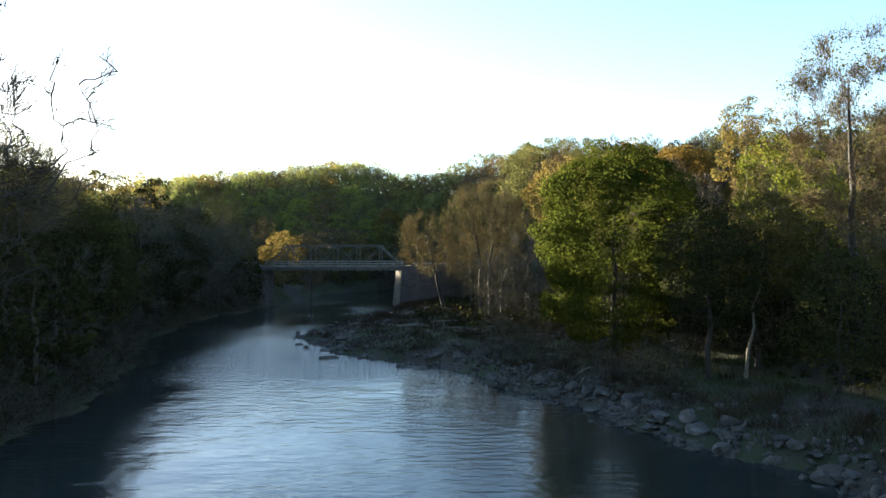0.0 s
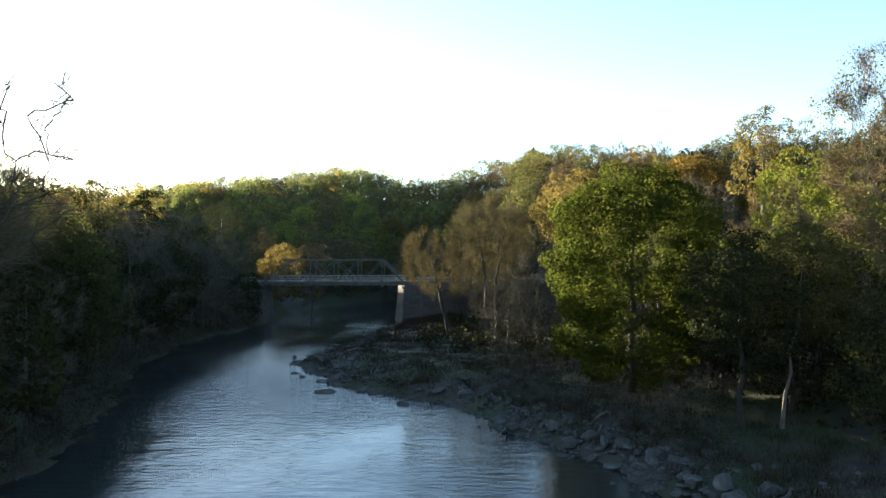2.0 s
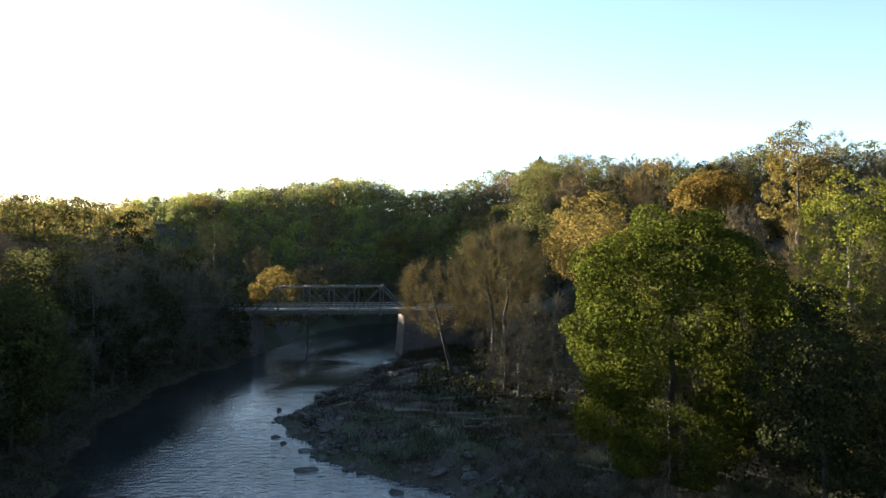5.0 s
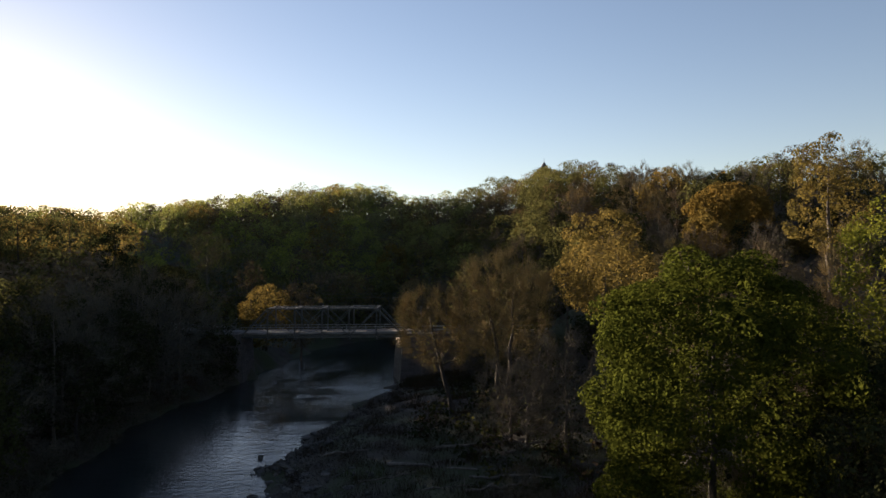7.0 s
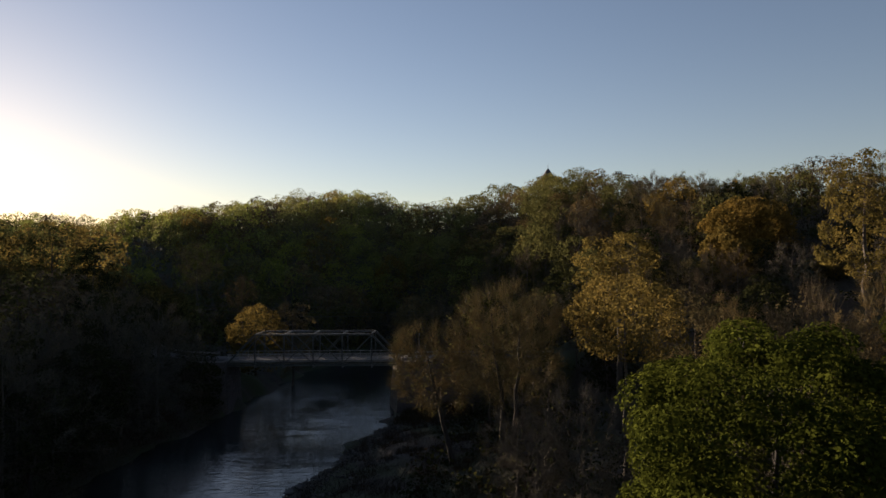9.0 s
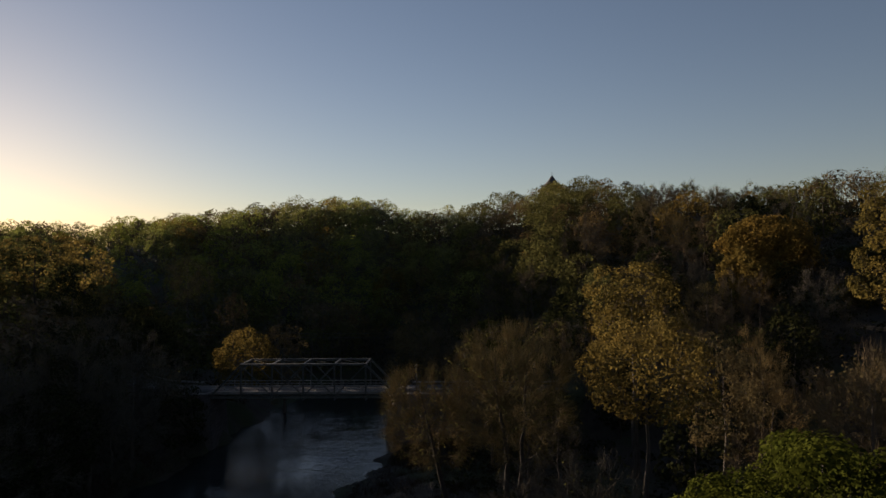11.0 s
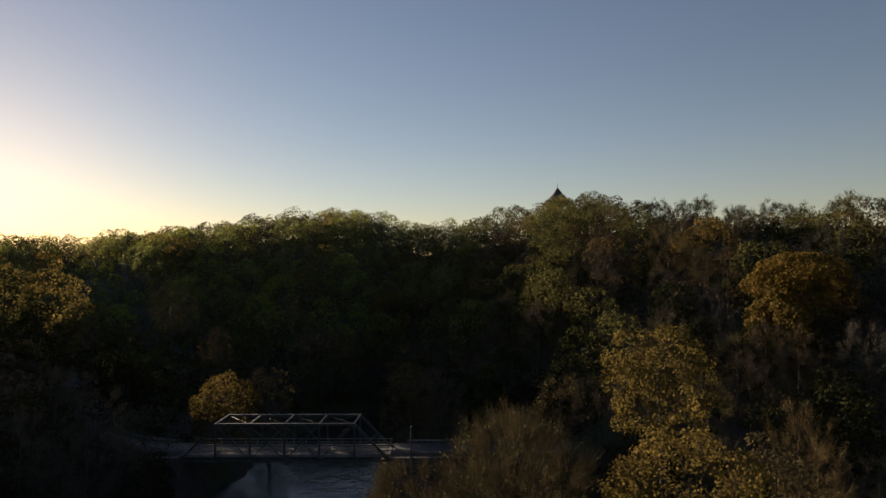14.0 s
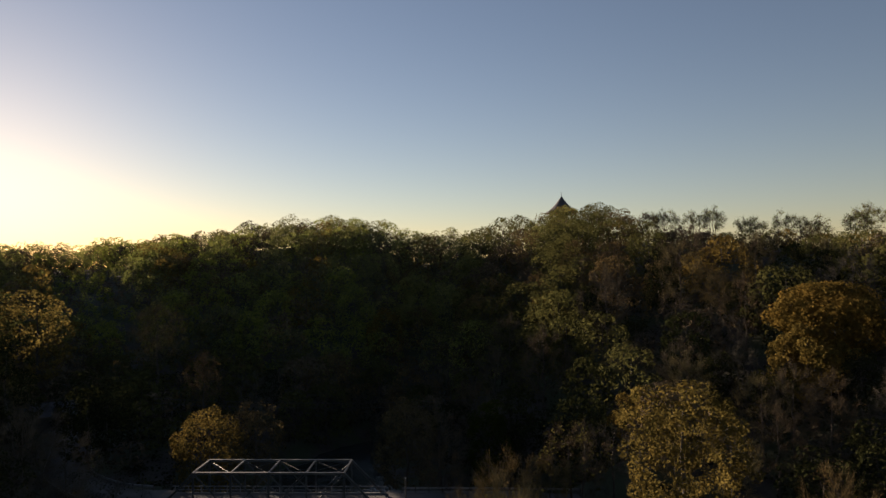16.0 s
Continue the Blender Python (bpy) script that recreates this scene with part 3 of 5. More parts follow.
def offset(line, d):
    t = np.gradient(line, axis=0)
    n = np.stack([-t[:, 1], t[:, 0], t[:, 0] * 0], 1)
    return line + n / np.linalg.norm(n, axis=1)[:, None] * d


def crossing():
    bridge()
    masonry("abutment_east", "grey coursed stone bridge abutment and wing wall on the bank", -9.3, 11.0, 150.0, 158.2, -1.2, 9.45, -0.9, 11)
    bearing_pier()
    masonry("abutment_west", "grey coursed stone bridge abutment half hidden by brush", -49.0, -41.5, 150.0, 158.2, -1.2, 9.45, 0.7, 12)
    strip("road_west", "worn grey asphalt road curving away from the bridge", ROAD_W, 6.0, 0.03, ASPHALT)
    strip("road_east", "worn grey asphalt road leading off the bridge", ROAD_E, 6.0, 0.03, ASPHALT)
    for d in (3.3, -3.3):
        guardrail("galvanised steel guardrail on wooden posts beside the road", offset(ROAD_W, d)[2:24])
        guardrail("galvanised steel guardrail on wooden posts beside the road", offset(ROAD_E, d)[1:15])


def utility_pole():
    root = tagged(new("utility_pole"), "slim weathered wooden utility pole in front of the abutment", "utility pole")
    z0 = float(ground_z(-5.8, 148.0))
    part("pole", rod((-5.8, 148, z0 - 0.5), (-5.8, 148, 14.6), 0.16, 10, None, 0.1), PLANK, root)
    part("cap", rod((-5.8, 148, 14.58), (-5.8, 148, 14.72), 0.13, 10, None, 0.06), GALV, root)


def wires():
    for k, (dz, dy) in enumerate(((0, 0), (0.9, 0.4))):
        pile = Pile()
        t = np.linspace(0, 1, 25)
        x = -62 + t * 75
        z = 15.2 + dz - 4 * 1.1 * t * (1 - t)
        pile.add(*tube(np.stack([x, 193 + dy + 0 * x, z], 1), np.full(25, 0.035), 5))
        ob = new("overhead_wire", pile.mesh("overhead_wire", [WIRE]))
        tagged(ob, "thin black overhead wire slung across the river", "wire", "overhead wires")


def tower():
    """A round lookout tower on the hilltop, with an open top storey under a steep roof."""
    x0, y0 = 45.6, 348.0
    root = tagged(new("lookout_tower"), "stone lookout tower with dark steep conical roof on the wooded hilltop", "tower")
    z0 = float(ground_z(x0, y0))
    n = 16
    part("wall", rod((x0, y0, z0 - 1), (x0, y0, 61.20), 5.2, n, None, 4.9), WALL_STONE, root)
    part("parapet", rod((x0, y0, 61.20), (x0, y0, 62.20), 5.2, n), WALL_STONE, root)
    part("core", rod((x0, y0, 62.20), (x0, y0, 65.30), 2.2, 12), DARK, root)
    for k in range(8):
        b = radians(45 * k + 11)
        part("column", rod((x0 + 4.6 * math.cos(b), y0 + 4.6 * math.sin(b), 62.20), (x0 + 4.6 * math.cos(b), y0 + 4.6 * math.sin(b), 65.30), 0.5, 10), WALL_STONE, root)
    part("eave_ring", rod((x0, y0, 64.80), (x0, y0, 65.30), 5.4, n), DARK, root)
    bm = bmesh.new()
    rings = []
    for r, z in ((7.1, 65.05), (7.2, 65.20), (4.8, 67.00), (2.4, 69.50), (0.25, 72.50)):
        rings.append([bm.verts.new((x0 + r * math.cos(2 * math.pi * j / n), y0 + r * math.sin(2 * math.pi * j / n), z)) for j in range(n)])
    for ra, rb in zip(rings, rings[1:]):
        for j in range(n):
            bm.faces.new((ra[j], ra[(j + 1) % n], rb[(j + 1) % n], rb[j]))
    bm.faces.new(rings[-1])
    bm.faces.new(list(reversed(rings[0])))
    roof = part("roof", bm, SLATE, root)
    part("finial", rod((x0, y0, 72.40), (x0, y0, 74.80), 0.12, 8, None, 0.03), SLATE, roof)


def house():
    """A low house among the trees past the road bend."""
    x0, y0 = -88.0, 200.0
    z0 = float(ground_z(x0, y0))
    root = tagged(new("house"), "small weathered wooden house with dark gabled roof among trees", "house")
    root.matrix_world = pose(x0, y0, z0, 0, 0, 28)
    part("wall", slab(-4.5, 4.5, -3.2, 3.2, -1.0, 3.4, 0.02), PLANK, root)
    bm = bmesh.new()
    for s in (1, -1):
        vs = [bm.verts.new(p) for p in ((-5, s * 3.8, 3.2), (5, s * 3.8, 3.2), (5, 0, 5.6), (-5, 0, 5.6))]
        ws = [bm.verts.new(v.co + Vector((0, 0, 0.2))) for v in vs]
        bm.faces.new(vs)
        bm.faces.new(ws)
        for j in range(4):
            bm.faces.new((vs[j], vs[(j + 1) % 4], ws[(j + 1) % 4], ws[j]))
    roof = part("roof", bm, SLATE, root)
    for s in (1, -1):
        part("fascia", slab(-5.02, 5.02, s * 3.86 - 0.04, s * 3.86 + 0.04, 3.1, 3.45, 0), PLANK, roof)
        bm = bmesh.new()
        vs = [bm.verts.new(p) for p in ((s * 4.5, -3.2, 3.4), (s * 4.5, 3.2, 3.4), (s * 4.5, 0, 5.5), (s * 4.4, -3.2, 3.4), (s * 4.4, 3.2, 3.4), (s * 4.4, 0, 5.5))]
        bm.faces.new(vs[:3])
        bm.faces.new(vs[3:])
        part("gable", bm, PLANK, root)
    for x in (-2.6, 0.0, 2.6):
        w = part("window", slab(x - 0.55, x + 0.55, -3.26, -3.16, 0.9, 2.3, 0.01), PLANK, root)
        part("pane", slab(x - 0.45, x + 0.45, -3.3, -3.27, 1.0, 2.2, 0), DARK, w)


# ---- stones and driftwood of the bank ----
def rock_meshes(count, seed, level=2):
    out = []
    for k in range(count):
        rng = random.Random(seed + k)
        bm = bmesh.new()
        bmesh.ops.create_icosphere(bm, subdivisions=level, radius=0.5)
        cuts = [(Vector((rng.gauss(0, 1), rng.gauss(0, 1), rng.gauss(0, 1))).normalized(), rng.uniform(0.2, 0.36)) for _ in range(8)]
        for v in bm.verts:
            for d, r in cuts:
                over = v.co.dot(d) - r
                if over > 0:
                    v.co -= d * over * 0.92
            v.co += Vector((rng.uniform(-1, 1), rng.uniform(-1, 1), rng.uniform(-1, 1))) * 0.018
        me = bpy.data.meshes.new("boulder")
        bm.to_mesh(me)
        bm.free()
        me.materials.append(ROCK)
        out.append(me)
    return out


def shore(y, inland):
    """A place a way inland from the water's edge of the stony bank."""
    wob = math.sin(y * 0.9) * 0.5 + math.sin(y * 0.37 + 1.0) * 0.9
    return float(curve(y, RIGHT_BANK)) + wob + inland


def boulders():
    rng = random.Random(21)
    kinds = rock_meshes(9, 40)
    n = 0
    while n < 250:
        y = rng.uniform(24, 108) if n > 130 else rng.uniform(30, 66)
        x = shore(y, rng.gauss(1.3, 1.5))
        s = min(1.9, max(0.4, rng.lognormvariate(-0.25, 0.45)))
        z = max(-0.12, float(ground_z(x, y)))
        if ground_z(x, y) < -0.5:
            continue
        ob = new("boulder", rng.choice(kinds))
        ob.matrix_world = Matrix.LocRotScale((x, y, z + s * 0.1), Euler((rng.uniform(-0.3, 0.3), rng.uniform(-0.3, 0.3), rng.uniform(0, 6.3))),
                                             (s * rng.uniform(0.9, 1.5), s * rng.uniform(0.7, 1.0), s * rng.uniform(0.5, 0.8)))
        tagged(ob, "large pale grey angular boulder on the river bank" if s > 1.2 else "grey angular river boulder at the water's edge", "boulder", "boulders along the river bank")
        n += 1
    # slabs lying about the gravel bar
    for k in range(46):
        y = rng.uniform(60, 112)
        x = shore(y, rng.uniform(0.3, 9.0))
        s = rng.uniform(0.5, 1.5)
        ob = new("boulder", rng.choice(kinds))
        ob.matrix_world = Matrix.LocRotScale((x, y, max(0.0, float(ground_z(x, y))) + 0.05 * s), Euler((rng.uniform(-0.15, 0.15), rng.uniform(-0.15, 0.15), rng.uniform(0, 6.3))),
                                             (s * rng.uniform(1.2, 1.8), s * rng.uniform(0.8, 1.1), s * 0.45))
        tagged(ob, "flat grey slab of rock lying on the gravel bar", "boulder", "boulders along the river bank")
    # low flat ledges in the shallows
    for x, y, s in ((-13.5, 77.0, 2.6), (-19.5, 88.5, 1.6), (-16.5, 91.0, 1.2), (-21.5, 97.0, 1.3), (-8, 76, 1.5), (-10.5, 79.0, 1.8), (-4.5, 71.0, 2.0), (-15, 83, 2.0), (-22.5, 101.0, 0.9), (-18, 86, 1.1)):
        ob = new("ledge_rock", rng.choice(kinds))
        ob.matrix_world = Matrix.LocRotScale((x, y, 0.02), Euler((0, 0, rng.uniform(-0.4, 0.4))), (s * 1.0, s * 0.55, 0.9))
        tagged(ob, "dark wet ledge rock breaking the river surface", "rock", "rocks in the shallows")


def gravel():
    rng = np.random.default_rng(8)
    base = rock_meshes(1, 70, 1)[0]
    bv = np.array([v.co[:] for v in base.vertices])
    bf = np.array([p.vertices[:] for p in base.polygons])
    bpy.data.meshes.remove(base)
    pile = Pile()
    n = 0
    while n < 3800:
        y = rng.uniform(22, 140)
        x = shore(y, rng.gamma(1.6, 2.6) - 0.6)
        if x > 34 or x > shore(y, 16):
            continue
        s = min(0.8, rng.lognormal(-1.3, 0.5))
        z = float(ground_z(x, y))
        a0 = rng.uniform(0, 6.3)
        r = np.array([[math.cos(a0), -math.sin(a0), 0], [math.sin(a0), math.cos(a0), 0], [0, 0, 1]])
        pile.add((bv * s * rng.uniform(0.6, 1.4, 3)) @ r.T + [x, y, max(z, -0.1) + 0.03], bf)
        n += 1
    m = surface("gravel_stone", [(0.3, (0.03, 0.029, 0.027)), (0.7, (0.1, 0.095, 0.088))], 1.5, 0.9, 0.5, 0.03, 6.0)
    ob = new("gravel", pile.mesh("gravel", [m]))
    tagged(ob, "loose grey stones and gravel along the shore", "gravel", kind="stuff")


def log(label, a0, b0, r, seed, mat=None):
    rng = np.random.default_rng(seed)
    a0 = np.array([*a0, float(ground_z(*a0)) + r * 0.8])
    b0 = np.array([*b0, float(ground_z(*b0)) + r * 0.9])
    root = tagged(new("log"), label, "log", "driftwood on the gravel bar")
    pile = Pile()
    pile.add(*tube(bent(rng, a0, b0, 8, 0.05), np.linspace(r, r * 0.4, 8), 8))
    ob = new("stem", pile.mesh("stem", [mat or DRIFT], smooth_faces=True))
    ob.parent = root
    for k in range(4):
        t = rng.uniform(0.4, 1)
        p = a0 + (b0 - a0) * t
        d = rng.normal(0, 1, 3)
        d[2] = abs(d[2]) * 0.6 + 0.3
        pile = Pile()
        pile.add(*tube(bent(rng, p, p + d / np.linalg.norm(d) * rng.uniform(0.4, 1.2), 5, 0.15), np.linspace(r * 0.4, 0.015, 5), 5))
        ob = new("limb", pile.mesh("limb", [mat or DRIFT], smooth_faces=True))
        ob.parent = root


def driftwood():
    pale = "long bleached driftwood log lying on the gravel bar"
    log(pale, (-6.5, 92.0), (2.8, 90.0), 0.22, 1)
    log(pale, (-2.0, 97.5), (7.5, 99.5), 0.2, 2)
    log(pale, (-12.0, 101.0), (-4.0, 103.0), 0.16, 3)
    log(pale, (1.5, 83.0), (7.0, 85.5), 0.18, 4)
    for k, (x, y, b, ln) in enumerate(((-9, 88, 10, 6), (2, 88, -12, 8), (6, 94, 25, 7), (-3, 84.5, 5, 5), (9, 81, -20, 6), (-14, 96, 15, 5), (4, 79, 40, 4.5), (11, 72, -35, 5))):
        log("grey driftwood log among brush on the gravel bar", (x, y), (x + ln * math.cos(radians(b)), y + ln * math.sin(radians(b))), 0.12 + 0.03 * (k % 3), 20 + k)
    log("weathered grey branch washed up among stones", (12.5, 58.0), (10.2, 52.5), 0.1, 5)
    log("weathered grey branch washed up among stones", (13.5, 60.0), (9.0, 57.0), 0.1, 6)
    log("weathered grey branch washed up among stones", (7.0, 78.0), (3.5, 73.0), 0.12, 7)
    log("weathered grey branch washed up among stones", (20.5, 44.0), (17.0, 40.0), 0.12, 8)


def blades(name, label, category, mat, seed, n, where, size, width, up=1.2):
    """Grass, reeds or brush: thin upright blades, one object of stuff."""
    rng = np.random.default_rng(seed)
    pts = where(rng, n)
    z = ground_z(pts[:, 0], pts[:, 1])
    ok = z > 0.1
    c = np.stack([pts[ok, 0], pts[ok, 1], z[ok] - 0.05], 1)
    v, f = twig_faces(rng, c, rng.normal(0, 0.25, c.shape), size, width, up)
    ob = new(name, mesh_of(name, v, f, [mat]))
    tagged(ob, label, category, kind="stuff")


def tufts(rng, n, place, spread):
    """Points gathered in tufts."""
    k = max(1, n // 40)
    cx = place(rng, k)
    return np.repeat(cx, 40, 0) + rng.normal(0, spread, (k * 40, 2))


def on_bar(rng, k):
    y = rng.uniform(76, 148, k)
    return np.stack([np.array([shore(a0, 0) for a0 in y]) + rng.uniform(1.5, 34, k), y], 1)


def on_bank(rng, k):
    y = rng.uniform(22, 80, k)
    return np.stack([np.array([shore(a0, 0) for a0 in y]) + rng.gamma(3, 2.2, k) + 1.5, y], 1)


def on_flat(rng, k):
    y = rng.uniform(30, 92, k)
    return np.stack([np.array([shore(a0, 0) for a0 in y]) + rng.uniform(7, 34, k), y], 1)


def at_wall(rng, k):
    return np.stack([rng.uniform(-9, 2, k), rng.uniform(138, 149, k)], 1)


def left_edge(rng, k):
    y = rng.uniform(20, 150, k)
    return np.stack([curve(y, LEFT_BANK) - rng.gamma(2, 2.0, k), y], 1)


def undergrowth():
    blades("dry_brush", "dead brown brush and dry stems on the gravel bar", "brush", BRUSH, 31, 34000, lambda r, n: tufts(r, n, on_bar, 0.6), 0.9, 0.035)
    blades("dry_grass", "straw-coloured dry grass among the stones", "grass", STRAW, 32, 9000, lambda r, n: tufts(r, n, on_bar, 0.5), 0.55, 0.03)
    blades("bank_brush", "dead brown brush on the stony bank", "brush", BRUSH, 33, 14000, lambda r, n: tufts(r, n, on_bank, 0.5), 0.8, 0.03)
    blades("grass", "rough green grass on the flat under trees", "grass", GRASS, 34, 26000, lambda r, n: tufts(r, n, on_flat, 0.9), 0.35, 0.035)
    blades("wall_grass", "sunlit dry grass at the foot of the abutment", "grass", STRAW, 35, 6000, lambda r, n: tufts(r, n, at_wall, 0.5), 0.9, 0.04)
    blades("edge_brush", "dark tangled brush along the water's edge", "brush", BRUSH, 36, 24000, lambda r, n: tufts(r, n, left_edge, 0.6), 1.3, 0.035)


def understory():
    """Low saplings, brush and leaf litter that fill the ground under the trees on both slopes."""
    rng = np.random.default_rng(55)
    n = 6200
    x, y = rng.uniform(-135, 112, n), rng.uniform(48, 245, n)
    xl, xr = curve(y, LEFT_BANK), curve(y, RIGHT_BANK)
    road = np.minimum(np.hypot(ROAD_W[:, 0] - x[:, None], ROAD_W[:, 1] - y[:, None]).min(1), np.hypot(ROAD_E[:, 0] - x[:, None], ROAD_E[:, 1] - y[:, None]).min(1))
    ok = ((x < xl - 3) | (x > xr + np.where(y < 100, 20, 14))) & (road > 5.2) & ~((np.abs(y - 154) < 6) & (x > -50) & (x < -8)) & (np.hypot(x + 88, y - 200) > 8)
    x, y = x[ok], y[ok]
    z, r = ground_z(x, y), rng.uniform(0.9, 2.1, len(x))
    per = 20
    d = rng.normal(size=(len(x) * per, 3))
    d *= (rng.uniform(0.3, 1, (len(d), 1)) ** 0.5) / np.linalg.norm(d, axis=1)[:, None]
    d[:, 2] = np.abs(d[:, 2])
    c = np.repeat(np.stack([x, y, z], 1), per, 0) + d * np.repeat(r, per)[:, None] * np.array([1.3, 1.3, 1.1])
    v, f = leaf_faces(rng, c, 0.5, d + np.array([0, 0, 0.3]))
    # mostly the darkest leaf, so the colour mix holds the shade under the trees
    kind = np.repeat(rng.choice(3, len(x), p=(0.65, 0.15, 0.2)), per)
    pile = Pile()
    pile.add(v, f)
    ob = new("understory", pile.mesh("understory", [LEAF_SHADE_DARK, BRUSH, LEAF_OLIVE], kind))
    tagged(ob, "saplings and brush under the trees, in colours darkened as by shade", "brush", kind="stuff")


# ---- build: built things and the bank ----
crossing()
utility_pole()
wires()
tower()
house()
boulders()
gravel()
driftwood()
undergrowth()
understory()

# ---- trees, one by one ----
USED = set()


def put(proto, x, y, scale=1.0, turn=0.0, tall=1.0, label="", group=""):
    """Stands a tree, or a copy of it, on the ground."""
    m = Matrix.LocRotScale((x, y, float(ground_z(x, y)) - 0.1), Euler((0, 0, radians(turn))), None)
    if proto.name in USED:
        ob = copy_thing(proto, m)
    else:
        USED.add(proto.name)
        ob = proto
        ob.matrix_basis = m
    ob.scale = (scale, scale, scale * tall)
    if label:
        ob["label"] = label
    if group:
        ob["group"] = group
    return ob


def stand(ob, x, y, label, turn=0.0, category="tree"):
    ob.matrix_basis = pose(x, y, float(ground_z(x, y)) - 0.1, 0, 0, turn)
    return tagged(ob, label, category)


def top(x, y, z):
    """The height of a tree whose top is at z."""
    return z - float(ground_z(x, y))


stand(tree("tree", 1, top(17.5, 67.5, 23.9), 9.0, 0.04, 210, 500, 0.21, mats=(LEAF_GREEN, TWIG), bark=BARK_DARK, clump=0.17, shape=1.02, inner=0.12, square=3.4), 17.8, 67.5,
      "broad dense maple tree in fresh green leaf on the river bank")
stand(tree("tree", 29, top(27, 69, 18.5), 6.2, 0.05, 110, 150, 0.25, 6, 1.0, mats=(LEAF_SHADE_DARK, TWIG_DARK), bark=BARK_DARK, clump=0.2, inner=0.25), 27, 69, "dark green tree in shade close beside the maple")
stand(tree("tree", 30, top(35, 66, 17), 5.5, 0.08, 90, 140, 0.24, 8, 1.0, mats=(LEAF_SHADE_DARK, TWIG_DARK), bark=BARK_DARK, clump=0.21, inner=0.25), 35, 66, "shaded dark green tree on the flat below the slope")
stand(tree("tree", 2, top(24, 126, 32.3), 6.2, 0.52, 80, 110, 0.3, 16, 1.2, mats=(LEAF_GOLD, TWIG_TAN), clump=0.2, shape=0.95, limb=1.2), 24, 126, "rounded tree with golden spring leaves in low sun")
stand(tree("tree", 3, top(18.5, 101, 26), 7.0, 0.6, 80, 110, 0.26, 16, 1.2, mats=(LEAF_GOLD, TWIG_TAN), clump=0.2), 18.5, 101, "spreading tree with sparse golden-yellow spring leaves")
stand(tree("tree", 23, top(28, 107, 23.5), 4.4, 0.4, 60, 70, 0.26, 16, 1.2, mats=(LEAF_RUST, TWIG_TAN), clump=0.22), 28, 107, "lower brownish tree close behind a wider golden one")
stand(tree("tree", 4, top(61, 167, 40.3), 9.6, 0.12, 130, 130, 0.42, 8, 1.3, mats=(LEAF_GOLD, TWIG), clump=0.2, shape=1.1), 61, 167, "big orange-gold tree rising from the wooded slope")
stand(tree("tree", 31, top(54, 160, 33.5), 6.0, 0.1, 80, 110, 0.4, 8, 1.0, mats=(LEAF_GOLD, TWIG), clump=0.22), 54, 160, "gold-brown tree leaning against a bigger orange-gold one")
stand(tree("tree", 24, top(67, 146, 29), 4.8, 0.12, 60, 80, 0.36, 8, 1.0, mats=(LEAF_GOLD, TWIG), clump=0.24), 67, 146, "small rounded tree of orange-gold leaves on the slope")
stand(tree("tree", 25, top(77, 158, 34), 6.5, 0.12, 80, 90, 0.4, mats=(LEAF_OLIVE, TWIG), clump=0.22), 77, 158, "dull green tree in front of a bigger orange-gold one")
stand(tree("tree", 5, top(58.5, 125, 42), 6.6, 0.3, 90, 80, 0.34, 20, 1.4, mats=(LEAF_GOLD, TWIG), clump=0.19, limb=1.2, inner=0.3), 58.5, 125, "tall open-crowned tree with yellowish young leaves")
stand(tree("tree", 6, top(7, 112, 25.2), 8.0, 0.35, 170, 12, 0.2, 70, 1.6, mats=(LEAF_OLIVE, TWIG_TAN), bark=BARK_DARK, trunks=2, up=0.9, shape=0.75, limb=2.2, twig_w=0.03, clump=0.2), 7, 112,
      "tall vase-shaped tree with brown upright twigs and few leaves")
stand(tree("tree", 7, top(0.5, 114, 20), 6.0, 0.35, 110, 10, 0.2, 60, 1.4, mats=(LEAF_OLIVE, TWIG_TAN), bark=BARK_DARK, lean=(-4.5, 0), up=0.5, limb=2.2, twig_w=0.03, clump=0.2), 0.5, 114, "leaning tree with dark trunk and thin yellow-brown leaves")
stand(tree("tree", 8, top(25, 54, 17.5), 4.2, 0.4, 80, 130, 0.18, 14, 0.8, mats=(LEAF_OLIVE, TWIG), bark=BARK_PALE, clump=0.24, limb=0.6, lean=(2.2, 0), inner=0.3), 25, 54, "slender young tree with a pale trunk on the grass")
stand(tree("tree", 9, top(22.3, 54.5, 16.5), 5.0, 0.3, 90, 130, 0.19, 14, 1.0, mats=(LEAF_SHADE_DARK, TWIG_DARK), bark=BARK_DARK, clump=0.22, inner=0.3), 22.3, 54.5, "dark-trunked tree with dull green leaves on the bank")
stand(tree("tree", 10, top(37, 58, 33), 8.0, 0.2, 140, 60, 0.2, 80, 1.4, mats=(LEAF_OLIVE, TWIG), bark=BARK_DARK, limb=1.0, lean=(-1.0, 0), clump=0.2, inner=0.35, shape=1.2), 37, 58, "very tall tree with thin twigs and yellowish young leaves")
stand(tree("tree", 11, top(49, 96, 30), 7.5, 0.2, 90, 120, 0.3, 8, 1.0, mats=(LEAF_LIME, TWIG), bark=BARK_PALE, limb=1.3, clump=0.22), 49, 96, "tall pale-limbed tree in bright yellow-green spring leaf")
stand(tree("tree", 26, top(44, 75, 23), 5.0, 0.15, 80, 120, 0.24, 6, 1.0, mats=(LEAF_LIME, TWIG), bark=BARK_DARK, clump=0.23), 44, 75, "smaller yellow-green tree in spring leaf below the slope")
stand(tree("tree", 12, top(-29.5, 37, 27), 8.0, 0.3, 110, 0, 0.2, 22, 1.4, mats=(TWIG, TWIG_DARK), lean=(4.5, 0), up=0.25, bark=BARK_DARK, limb=3.2, twig_w=0.05, clump=0.15, inner=0.4), -29.5, 37, "bare leafless tree with fine dark twigs over the water")
